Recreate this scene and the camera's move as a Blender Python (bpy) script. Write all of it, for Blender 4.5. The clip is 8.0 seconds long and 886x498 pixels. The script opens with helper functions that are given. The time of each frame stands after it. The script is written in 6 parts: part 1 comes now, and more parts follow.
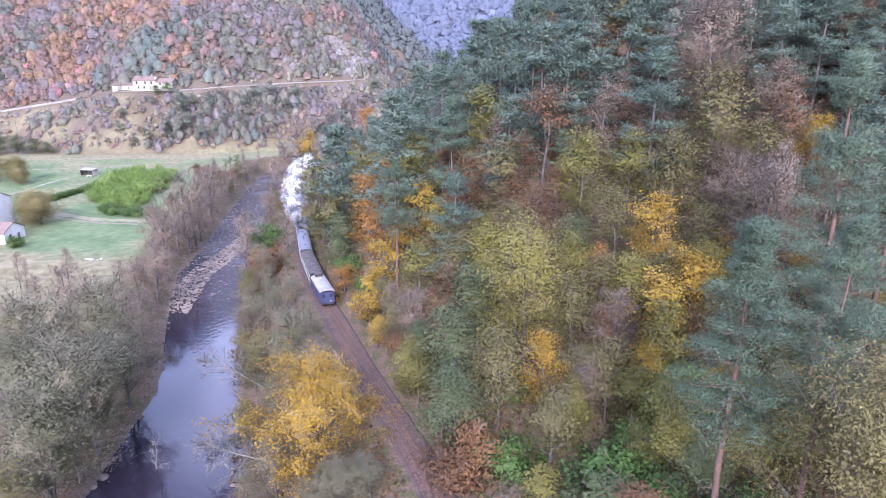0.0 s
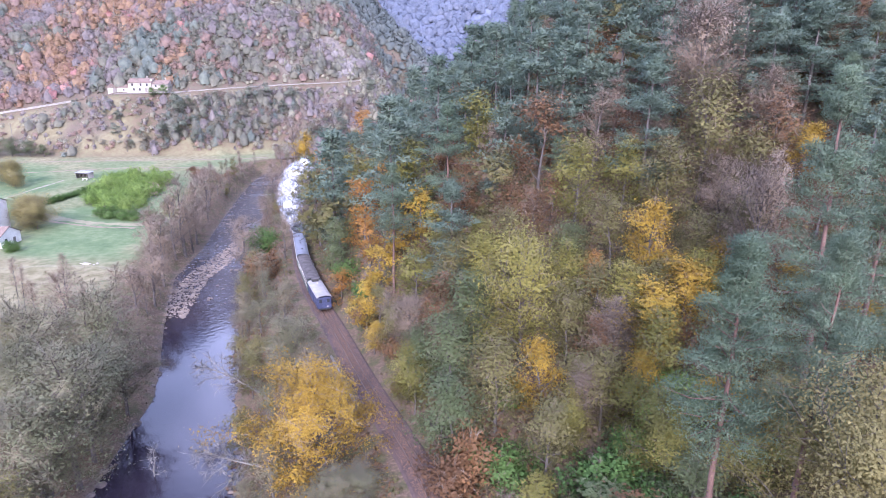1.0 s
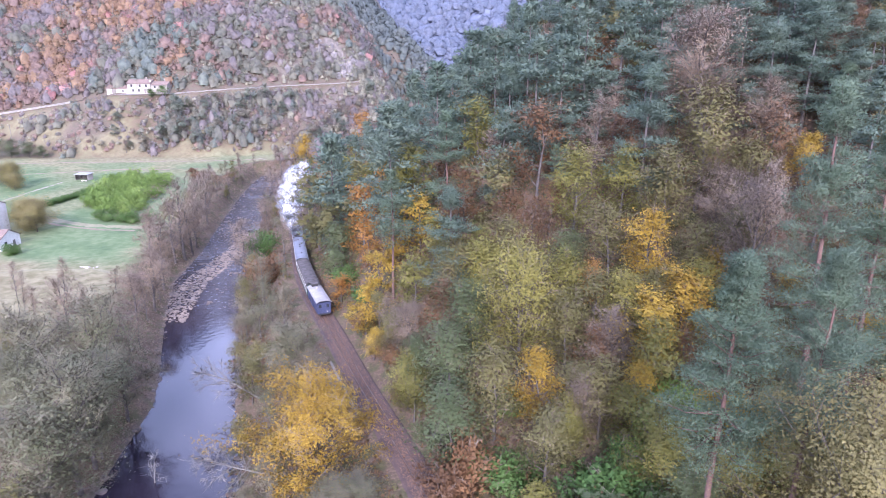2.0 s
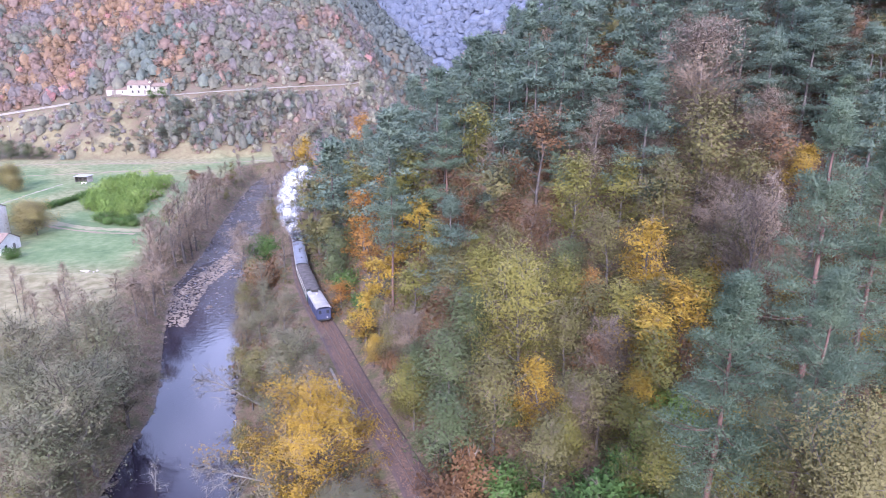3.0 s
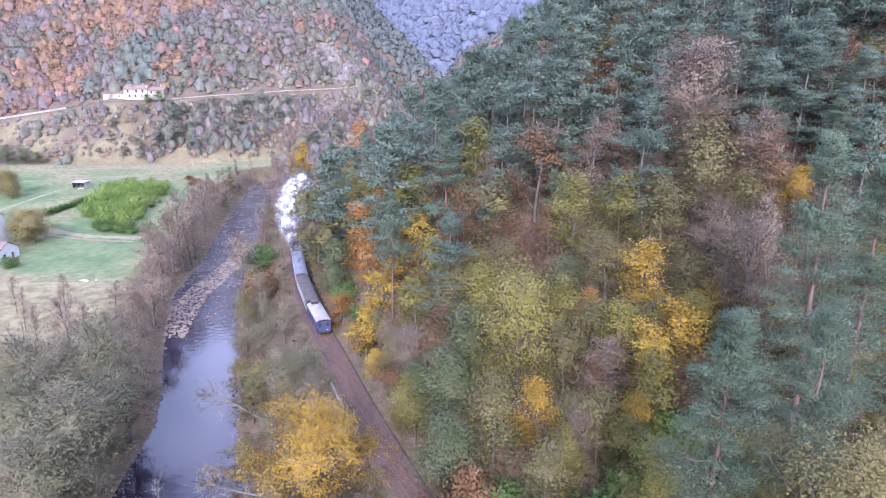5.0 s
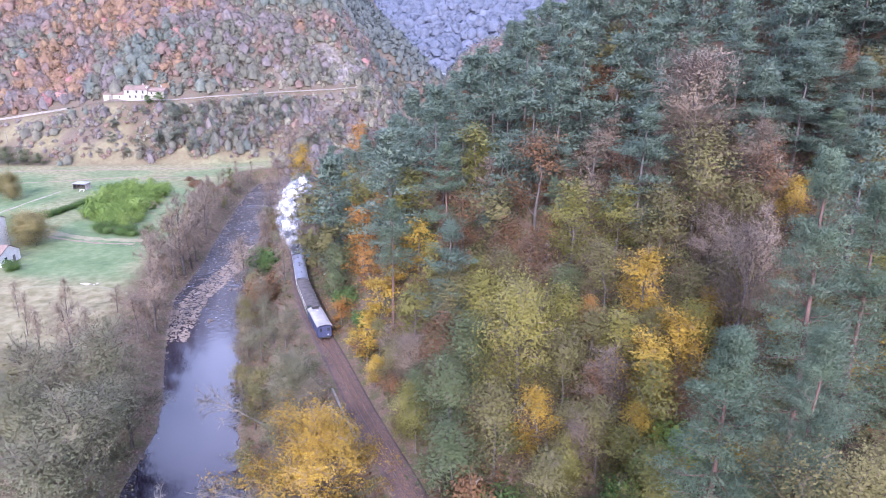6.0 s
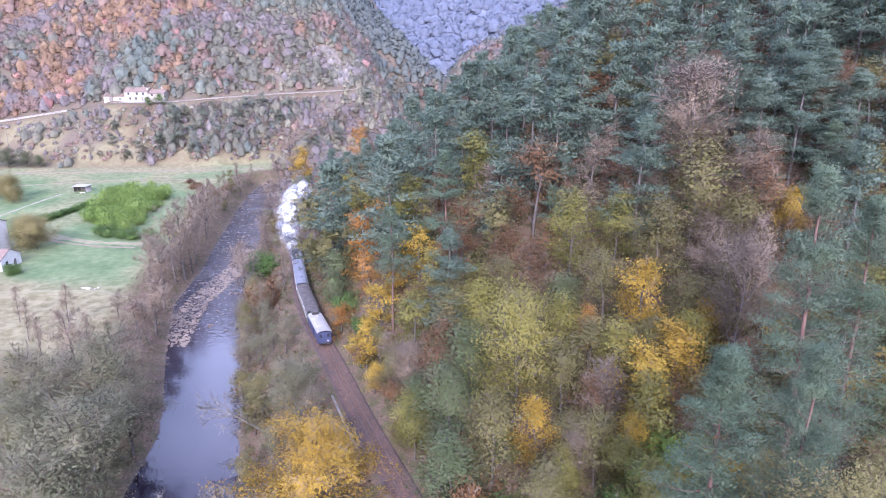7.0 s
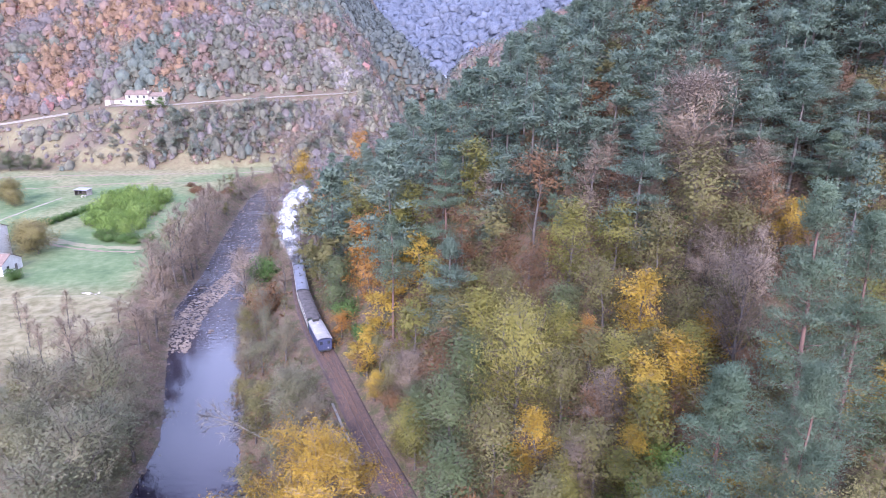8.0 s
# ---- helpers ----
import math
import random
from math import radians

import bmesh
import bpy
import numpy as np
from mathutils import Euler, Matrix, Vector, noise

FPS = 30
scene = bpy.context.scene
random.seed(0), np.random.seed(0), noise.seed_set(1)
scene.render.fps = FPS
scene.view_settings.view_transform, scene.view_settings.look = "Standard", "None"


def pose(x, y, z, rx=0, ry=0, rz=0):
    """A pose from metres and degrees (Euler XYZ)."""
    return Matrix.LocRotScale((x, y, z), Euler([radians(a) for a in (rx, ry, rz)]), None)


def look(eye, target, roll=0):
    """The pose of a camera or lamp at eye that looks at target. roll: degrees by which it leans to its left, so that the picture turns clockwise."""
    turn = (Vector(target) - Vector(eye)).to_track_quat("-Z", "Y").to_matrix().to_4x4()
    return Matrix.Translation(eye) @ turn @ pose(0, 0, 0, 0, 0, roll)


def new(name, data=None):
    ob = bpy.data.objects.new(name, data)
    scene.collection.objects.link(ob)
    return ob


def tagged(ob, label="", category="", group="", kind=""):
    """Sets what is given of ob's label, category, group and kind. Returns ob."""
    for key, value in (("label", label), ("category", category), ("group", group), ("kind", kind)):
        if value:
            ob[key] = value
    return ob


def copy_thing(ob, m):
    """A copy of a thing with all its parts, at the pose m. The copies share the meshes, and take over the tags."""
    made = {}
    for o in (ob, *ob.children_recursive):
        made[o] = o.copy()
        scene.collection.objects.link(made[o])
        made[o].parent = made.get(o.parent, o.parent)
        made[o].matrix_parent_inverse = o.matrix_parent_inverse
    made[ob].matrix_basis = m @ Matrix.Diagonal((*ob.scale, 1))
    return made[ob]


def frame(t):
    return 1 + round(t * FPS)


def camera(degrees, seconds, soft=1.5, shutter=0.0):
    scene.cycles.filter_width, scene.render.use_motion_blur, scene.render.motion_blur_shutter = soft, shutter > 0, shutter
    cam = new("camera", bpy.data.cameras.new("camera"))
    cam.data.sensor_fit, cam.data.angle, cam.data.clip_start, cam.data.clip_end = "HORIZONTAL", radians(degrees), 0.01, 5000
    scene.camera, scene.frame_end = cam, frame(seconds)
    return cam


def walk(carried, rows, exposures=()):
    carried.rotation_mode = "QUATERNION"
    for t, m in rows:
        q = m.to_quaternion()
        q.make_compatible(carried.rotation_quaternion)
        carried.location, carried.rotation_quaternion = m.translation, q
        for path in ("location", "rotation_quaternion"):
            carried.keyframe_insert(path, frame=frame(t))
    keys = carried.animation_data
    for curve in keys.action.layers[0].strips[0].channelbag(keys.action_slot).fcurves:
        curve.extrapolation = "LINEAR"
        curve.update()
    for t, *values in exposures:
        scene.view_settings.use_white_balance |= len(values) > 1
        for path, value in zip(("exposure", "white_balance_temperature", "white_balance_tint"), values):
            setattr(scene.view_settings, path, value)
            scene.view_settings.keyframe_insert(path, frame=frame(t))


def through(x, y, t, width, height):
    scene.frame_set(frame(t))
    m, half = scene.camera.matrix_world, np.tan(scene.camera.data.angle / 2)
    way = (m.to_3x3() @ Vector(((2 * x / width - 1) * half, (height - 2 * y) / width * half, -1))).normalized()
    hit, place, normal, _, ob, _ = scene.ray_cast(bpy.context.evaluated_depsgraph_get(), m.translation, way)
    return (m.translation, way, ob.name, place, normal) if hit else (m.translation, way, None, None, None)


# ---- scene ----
cam = camera(72.3, 8.0, soft=0.75)
PATH = [
    (0, (1.485, 1.965, 50.637), (1.466, 3.885, 50.078), 0.4),
    (0.5, (1.528, 1.907, 51.181), (1.515, 3.827, 50.621), 0.3),
    (1, (1.523, 1.829, 51.689), (1.515, 3.749, 51.129), 0.3),
    (1.5, (1.503, 1.808, 52.235), (1.497, 3.728, 51.674), 0.3),
    (3, (1.462, 1.774, 54.143), (1.459, 3.693, 53.579), 0.4),
    (3.5, (1.396, 1.795, 54.767), (1.394, 3.714, 54.203), 0.4),
    (4, (1.302, 1.794, 55.416), (1.301, 3.713, 54.852), 0.5),
    (4.5, (1.11, 1.702, 56.037), (1.118, 3.621, 55.474), 0.4),
    (6, (0.874, 1.509, 58.07), (0.883, 3.426, 57.501), 0.4),
    (6.5, (0.985, 1.486, 58.701), (0.992, 3.403, 58.132), 0.4),
    (7, (1.027, 1.462, 59.376), (1.035, 3.379, 58.806), 0.4),
    (7.5, (1.058, 1.53, 59.975), (1.065, 3.448, 59.407), 0.4),
    (8, (1.08, 1.632, 60.548), (1.086, 3.55, 59.981), 0.4),
]
walk(cam, [(t, look(eye, target, roll)) for t, eye, target, roll in PATH], [(0, 1.84, 5450, 31), (8, 1.84, 5450, 31)])

# ---- light: bright hazy autumn sky with thin cloud, weak soft sun behind the camera ----
SUN_AZ, SUN_EL = 182.0, 30.0      # degrees clockwise from +y, and above the horizon
world = bpy.data.worlds.new("world")
scene.world = world
world.use_nodes = True
wn, wl = world.node_tree.nodes, world.node_tree.links
sky = wn.new("ShaderNodeTexSky")
sky.sky_type, sky.sun_disc = "NISHITA", False
sky.sun_elevation, sky.sun_rotation = radians(SUN_EL), radians(SUN_AZ)
sky.air_density, sky.dust_density = 1.0, 2.0
cloud_at, cloud = wn.new("ShaderNodeTexCoord"), wn.new("ShaderNodeTexNoise")
cloud.inputs["Scale"].default_value, cloud.inputs["Detail"].default_value = 2.2, 6
wl.new(cloud_at.outputs["Generated"], cloud.inputs["Vector"])
cover = wn.new("ShaderNodeMapRange")
cover.inputs["From Min"].default_value, cover.inputs["From Max"].default_value = 0.40, 0.60
cover.inputs["To Min"].default_value, cover.inputs["To Max"].default_value = 0.12, 1.0
wl.new(cloud.outputs["Fac"], cover.inputs["Value"])
veil = wn.new("ShaderNodeMix")
veil.data_type = "RGBA"
veil.inputs["B"].default_value = (8.6, 9.5, 12.0, 1)
wl.new(cover.outputs["Result"], veil.inputs["Factor"])
wl.new(sky.outputs[0], veil.inputs["A"])
wn["Background"].inputs["Strength"].default_value = 0.12
wl.new(veil.outputs["Result"], wn["Background"].inputs["Color"])
sun_data = bpy.data.lights.new("sun", "SUN")
sun_data.energy, sun_data.angle, sun_data.color = 2.4, radians(9), (1.0, 0.94, 0.86)
sun = new("sun", sun_data)
a, e = radians(SUN_AZ), radians(SUN_EL)
sun.matrix_world = look((math.sin(a) * math.cos(e) * 300, math.cos(a) * math.cos(e) * 300, math.sin(e) * 300), (0, 0, 0))
# ---- lie of the land ----
TRACK_Y = [-300, -60, 0, 40, 55, 61, 68, 76, 84, 97, 112, 124, 133, 155, 176, 203, 240, 280, 330, 345, 360, 400, 470, 900, 2800]
TRACK_X = [90, 30, 13, 4.5, 0.8, -1.6, -4.7, -8.3, -11.8, -16.8, -23.4, -28, -31, -37, -43, -49, -54, -53, -44, -18, 12, 14, -6, 0, 60]
RIVER_Y = [-300, 0, 50, 65, 80, 90, 102, 115, 131, 150, 178, 213, 257, 290, 315, 330, 345, 360, 390, 420, 480, 600, 2800]
RIVER_L = [0, -38, -41, -43, -45, -46, -50.5, -55.8, -62, -68.5, -72, -79, -87, -92, -94, -76, -45, -15, -8, -20, -34, -33, 30]
RIVER_R = [16, -20, -22, -25, -29.5, -33, -37.5, -41, -46, -52, -55, -64, -73, -80, -84, -62, -32, -2, 4, -8, -22, -23, 42]
ROAD_X = [-1500, -420, -272, -228, -200, -165, -135, -102, -68, -42, -28, -10]
ROAD_Y = [380, 380, 381, 381, 379, 383, 390, 400, 415, 431, 455, 520]
ROAD_Z = [10, 16, 26, 33, 38, 38.8, 41.2, 43.3, 44.8, 47, 48, 49]
TRACK_Z = 9.0


def ramp(v, lo, hi):
    t = np.clip((v - lo) / (hi - lo), 0, 1)
    return t * t * (3 - 2 * t)


def lattice(x, y, scale, seed):
    """Smooth value noise, 0 to 1."""
    x, y = np.asarray(x, float) / scale, np.asarray(y, float) / scale
    i, j = np.floor(x), np.floor(y)
    u, v = x - i, y - j
    u, v = u * u * (3 - 2 * u), v * v * (3 - 2 * v)

    def h(a, b):
        return np.modf(np.abs(np.sin(a * 127.1 + b * 311.7 + seed * 74.7) * 43758.5453))[0]
    return (h(i, j) * (1 - u) + h(i + 1, j) * u) * (1 - v) + (h(i, j + 1) * (1 - u) + h(i + 1, j + 1) * u) * v


def height(x, y):
    x, y = np.asarray(x, float), np.asarray(y, float)
    xt, xl, xr = np.interp(y, TRACK_Y, TRACK_X), np.interp(y, RIVER_Y, RIVER_L), np.interp(y, RIVER_Y, RIVER_R)
    rough = lattice(x, y, 9, 1) - 0.5 + 0.5 * (lattice(x, y, 3.2, 2) - 0.5)
    big = lattice(x, y, 60, 3) - 0.5
    # wooded slope above the line
    d = np.maximum(0, (x - xt) * 0.94 - 3.2)
    s = np.interp(y, [-60, 40, 60, 85, 130, 400], [0.35, 0.42, 0.55, 0.8, 0.9, 0.9])
    up = s * np.minimum(d, 75) + 0.55 * s * np.clip(d - 75, 0, 150)
    spur = 1 - 0.85 * ramp(y, 140, 325)
    slope = TRACK_Z + up * spur + (rough * 1.6 + big * 5) * ramp(d, 1, 14)
    far_right = np.minimum(1.5 * np.maximum(0, x - xr - 2), 46 + 0.47 * (x + 16)) + 14 * big
    slope = np.where(y > 300, np.maximum(slope, np.minimum(far_right, 330) * ramp(y, 330, 500)), slope)
    # bank between line and water
    k = np.clip((xt - 2.6 - x) / np.maximum(xt - 2.6 - xr, 1), 0, 1)
    bank = TRACK_Z * (1 - ramp(k, 0.0, 0.98)) + rough * 0.9 * ramp(k, 0.05, 0.3) * (1 - ramp(k, 0.8, 1))
    right = np.where(x > xt - 2.6, slope, bank)
    # meadow side
    dl = np.maximum(0, xl - x)
    meadow = np.interp(y, [-300, 50, 120, 200, 300, 340], [2.0, 2.2, 2.8, 3.4, 6.0, 7.0])
    left = meadow * ramp(dl, -0.5, 6) + rough * 0.5 * ramp(dl, 0, 5) + 0.35 * np.maximum(0, -x - 330)
    yr, zr = np.interp(x, ROAD_X, ROAD_Y), np.interp(x, ROAD_X, ROAD_Z)
    v = y - yr
    below = zr + 0.7 * (v + 4) + (rough * 3 + big * 4) * ramp(-v, 5, 14)
    above = zr + 0.8 * np.maximum(0, v - 4) + (rough * 4 + big * 26) * ramp(v, 5, 40)
    edge = 52 + 1.45 * (-50 - x) + rough * 5 + 16 * (lattice(x, y, 22, 5) - 0.5)
    hill = np.where(v < -4, below, np.where(v < 4, zr, np.minimum(np.minimum(above, np.maximum(edge, 20)), 205 + 30 * big)))
    left = np.where(y > 300, np.maximum(left, np.minimum(hill, 2 + 2.3 * dl)), left)
    w = np.minimum(x - xl, xr - x)
    z = np.where(x > xr, right, np.where(x < xl, left, -np.minimum(0.9, 0.4 * w)))
    # ridges up the valley
    second = np.minimum(50 + 0.95 * (-20 - x) + rough * 8, 30 + 0.9 * (y - 590)) + 26 * (lattice(x, y, 45, 6) - 0.5)
    return np.where(y > 590, np.maximum(z, np.minimum(second, 290)), z)
# ---- materials ----
def material(name):
    m = bpy.data.materials.new(name)
    m.use_nodes = True
    return m, m.node_tree.nodes, m.node_tree.links, m.node_tree.nodes["Principled BSDF"]


def ramp_node(nodes, stops):
    r = nodes.new("ShaderNodeValToRGB")
    el = r.color_ramp.elements
    while len(el) < len(stops):
        el.new(0.5)
    for q, (pos, c) in zip(el, stops):
        q.position, q.color = pos, (*c, 1)
    return r


def noise_node(nodes, links, scale, detail=4, rough=0.55, coords="Object"):
    n, c = nodes.new("ShaderNodeTexNoise"), nodes.new("ShaderNodeTexCoord")
    n.inputs["Scale"].default_value, n.inputs["Detail"].default_value, n.inputs["Roughness"].default_value = scale, detail, rough
    links.new(c.outputs[coords], n.inputs["Vector"])
    return n


def mixed(nodes, links, fac, a, b, mode="MIX"):
    m = nodes.new("ShaderNodeMix")
    m.data_type, m.blend_type = "RGBA", mode
    for socket, value in ((m.inputs["Factor"], fac), (m.inputs["A"], a), (m.inputs["B"], b)):
        if isinstance(value, (int, float)):
            socket.default_value = value
        elif isinstance(value, tuple):
            socket.default_value = (*value, 1)
        else:
            links.new(value, socket)
    return m.outputs["Result"]


def bumped(nodes, links, shader, source, strength, distance):
    b = nodes.new("ShaderNodeBump")
    b.inputs["Strength"].default_value, b.inputs["Distance"].default_value = strength, distance
    links.new(source, b.inputs["Height"])
    links.new(b.outputs[0], shader.inputs["Normal"])


def plain(name, c1, c2, scale=3.0, rough=0.75, metal=0.0, bump=0.3, distance=0.02, fine=None):
    """A surface of two tones, in stains and in grain."""
    m, n, l, p = material(name)
    big, small = noise_node(n, l, scale), noise_node(n, l, fine or scale * 9)
    r = ramp_node(n, [(0.3, c1), (0.7, c2)])
    l.new(big.outputs["Fac"], r.inputs[0])
    grain = ramp_node(n, [(0.3, (0.72, 0.72, 0.72)), (0.7, (1.18, 1.18, 1.18))])
    l.new(small.outputs["Fac"], grain.inputs[0])
    l.new(mixed(n, l, 1.0, r.outputs[0], grain.outputs[0], "MULTIPLY"), p.inputs["Base Color"])
    p.inputs["Roughness"].default_value, p.inputs["Metallic"].default_value = rough, metal
    bumped(n, l, p, small.outputs["Fac"], bump, distance)
    return m


def foliage(name, colours, spread=0.25, through=0.36, rough=0.6, cell=11.0, keep=0.58, tone=False):
    """Leaf sprays: each blade breaks up into single small leaves (cell of them a metre), a colour for each leaf, a shift for each plant, light shining through."""
    m, n, l, p = material(name)
    geo, info = n.new("ShaderNodeNewGeometry"), n.new("ShaderNodeObjectInfo")
    k = len(colours) - 1
    r = ramp_node(n, [(i / k, c) for i, c in enumerate(colours)])
    add = n.new("ShaderNodeMath")
    add.operation = "MULTIPLY_ADD"
    l.new(info.outputs["Random"], add.inputs[0])
    add.inputs[1].default_value = spread
    half = n.new("ShaderNodeMath")
    half.operation = "MULTIPLY_ADD"
    half.inputs[1].default_value, half.inputs[2].default_value = 1 - spread, 0.0
    if cell:
        vor, at = n.new("ShaderNodeTexVoronoi"), n.new("ShaderNodeTexCoord")
        vor.inputs["Scale"].default_value = cell
        l.new(at.outputs["Object"], vor.inputs["Vector"])
        one = n.new("ShaderNodeSeparateColor")
        l.new(vor.outputs["Color"], one.inputs[0])
        both = n.new("ShaderNodeMix")
        both.inputs["Factor"].default_value = 0.55
        if tone:
            each = n.new("ShaderNodeAttribute")
            each.attribute_name = "tone"
            both.inputs["Factor"].default_value = 0.12
            l.new(each.outputs["Fac"], both.inputs["A"])
        else:
            l.new(geo.outputs["Random Per Island"], both.inputs["A"])
        l.new(one.outputs[0], both.inputs["B"])
        l.new(both.outputs["Result"], half.inputs[0])
    elif tone:
        each = n.new("ShaderNodeAttribute")
        each.attribute_name = "tone"
        both = n.new("ShaderNodeMix")
        both.inputs["Factor"].default_value = 0.5
        l.new(each.outputs["Fac"], both.inputs["A"])
        l.new(geo.outputs["Random Per Island"], both.inputs["B"])
        l.new(both.outputs["Result"], half.inputs[0])
    else:
        l.new(geo.outputs["Random Per Island"], half.inputs[0])
    l.new(half.outputs[0], add.inputs[2])
    l.new(add.outputs[0], r.inputs[0])
    patch = noise_node(n, l, 0.35, 2)
    tone = ramp_node(n, [(0.3, (0.75, 0.75, 0.78)), (0.7, (1.2, 1.18, 1.1))])
    l.new(patch.outputs["Fac"], tone.inputs[0])
    colour = mixed(n, l, 1.0, r.outputs[0], tone.outputs[0], "MULTIPLY")
    l.new(colour, p.inputs["Base Color"])
    p.inputs["Roughness"].default_value = rough
    p.inputs["Specular IOR Level"].default_value = 0.12
    t, mix = n.new("ShaderNodeBsdfTranslucent"), n.new("ShaderNodeMixShader")
    l.new(colour, t.inputs["Color"])
    mix.inputs[0].default_value = through
    l.new(p.outputs[0], mix.inputs[1])
    l.new(t.outputs[0], mix.inputs[2])
    last = mix
    if cell:
        gap, cut, clear = n.new("ShaderNodeMath"), n.new("ShaderNodeMixShader"), n.new("ShaderNodeBsdfTransparent")
        gap.operation = "GREATER_THAN"
        gap.inputs[1].default_value = keep
        l.new(vor.outputs["Distance"], gap.inputs[0])
        l.new(gap.outputs[0], cut.inputs[0])
        l.new(mix.outputs[0], cut.inputs[1])
        l.new(clear.outputs[0], cut.inputs[2])
        last = cut
    l.new(last.outputs[0], n["Material Output"].inputs["Surface"])
    return m


BARK = plain("bark", (0.055, 0.047, 0.042), (0.115, 0.10, 0.088), 1.5, 0.9, bump=0.6, distance=0.04)
BARK_PINE = plain("pine_bark", (0.085, 0.05, 0.04), (0.14, 0.082, 0.062), 1.2, 0.9, bump=0.6, distance=0.05)
BARK_PALE = plain("pale_bark", (0.11, 0.10, 0.085), (0.19, 0.178, 0.155), 1.2, 0.85, bump=0.4, distance=0.02)
TWIG = foliage("twigs", [(0.15, 0.116, 0.09), (0.195, 0.154, 0.12), (0.245, 0.20, 0.158)], 0.3, 0.1, 0.85, 0)
TWIG_OLIVE = foliage("lichened_twigs", [(0.165, 0.135, 0.098), (0.18, 0.165, 0.11), (0.175, 0.18, 0.115)], 0.75, 0.15, 0.85, 0)
LEAF = {
    "pine": foliage("pine_needles", [(0.118, 0.17, 0.115), (0.142, 0.195, 0.132), (0.17, 0.222, 0.152)], 0.4, 0.5, cell=0),
    "dark_pine": foliage("dark_pine_needles", [(0.132, 0.185, 0.142), (0.158, 0.212, 0.162), (0.188, 0.242, 0.185)], 0.6, 0.5, cell=0),
    "yellow": foliage("yellow_leaves", [(0.12, 0.07, 0.02), (0.28, 0.175, 0.028), (0.40, 0.285, 0.045), (0.46, 0.36, 0.085)], 0.25),
    "gold": foliage("gold_green_leaves", [(0.115, 0.115, 0.036), (0.18, 0.172, 0.048), (0.275, 0.245, 0.066)], 0.5),
    "olive": foliage("olive_leaves", [(0.085, 0.085, 0.036), (0.145, 0.135, 0.055), (0.22, 0.19, 0.08)], 0.4),
    "grey_green": foliage("grey_green_leaves", [(0.06, 0.08, 0.038), (0.10, 0.125, 0.06), (0.16, 0.18, 0.09)], 0.4),
    "russet": foliage("russet_leaves", [(0.085, 0.05, 0.03), (0.15, 0.085, 0.045), (0.24, 0.135, 0.06)], 0.4),
    "orange": foliage("orange_leaves", [(0.20, 0.095, 0.03), (0.32, 0.16, 0.04), (0.40, 0.24, 0.07)], 0.35),
    "green": foliage("green_leaves", [(0.045, 0.09, 0.027), (0.082, 0.145, 0.04), (0.13, 0.20, 0.06)], 0.4),
    "bright": foliage("bright_green_leaves", [(0.09, 0.155, 0.036), (0.165, 0.245, 0.058), (0.26, 0.33, 0.10)], 0.4),
    "ridge": foliage("far_conifers", [(0.07, 0.084, 0.08), (0.09, 0.104, 0.096), (0.118, 0.126, 0.108)], 0.3, 0.1, cell=0, tone=True),
    # next two: leaf colours lifted partway to the far palettes, haze in the colour
    "dull": foliage("haze_lifted_hillside_leaves", [(0.14, 0.135, 0.10), (0.195, 0.185, 0.14), (0.25, 0.23, 0.175)], 0.5),
    "dull_green": foliage("haze_lifted_green_leaves", [(0.11, 0.13, 0.098), (0.155, 0.175, 0.13), (0.20, 0.215, 0.16)], 0.5),
    "alder": foliage("fading_alder_leaves", [(0.175, 0.136, 0.10), (0.158, 0.14, 0.09), (0.15, 0.15, 0.088), (0.135, 0.16, 0.09)], 0.8),
    "beige": foliage("withered_beige_leaves", [(0.165, 0.126, 0.092), (0.21, 0.163, 0.118), (0.265, 0.21, 0.152)], 0.5),
    "straw": foliage("straw_leaves", [(0.145, 0.128, 0.052), (0.215, 0.19, 0.08), (0.30, 0.262, 0.13)], 0.4),
}


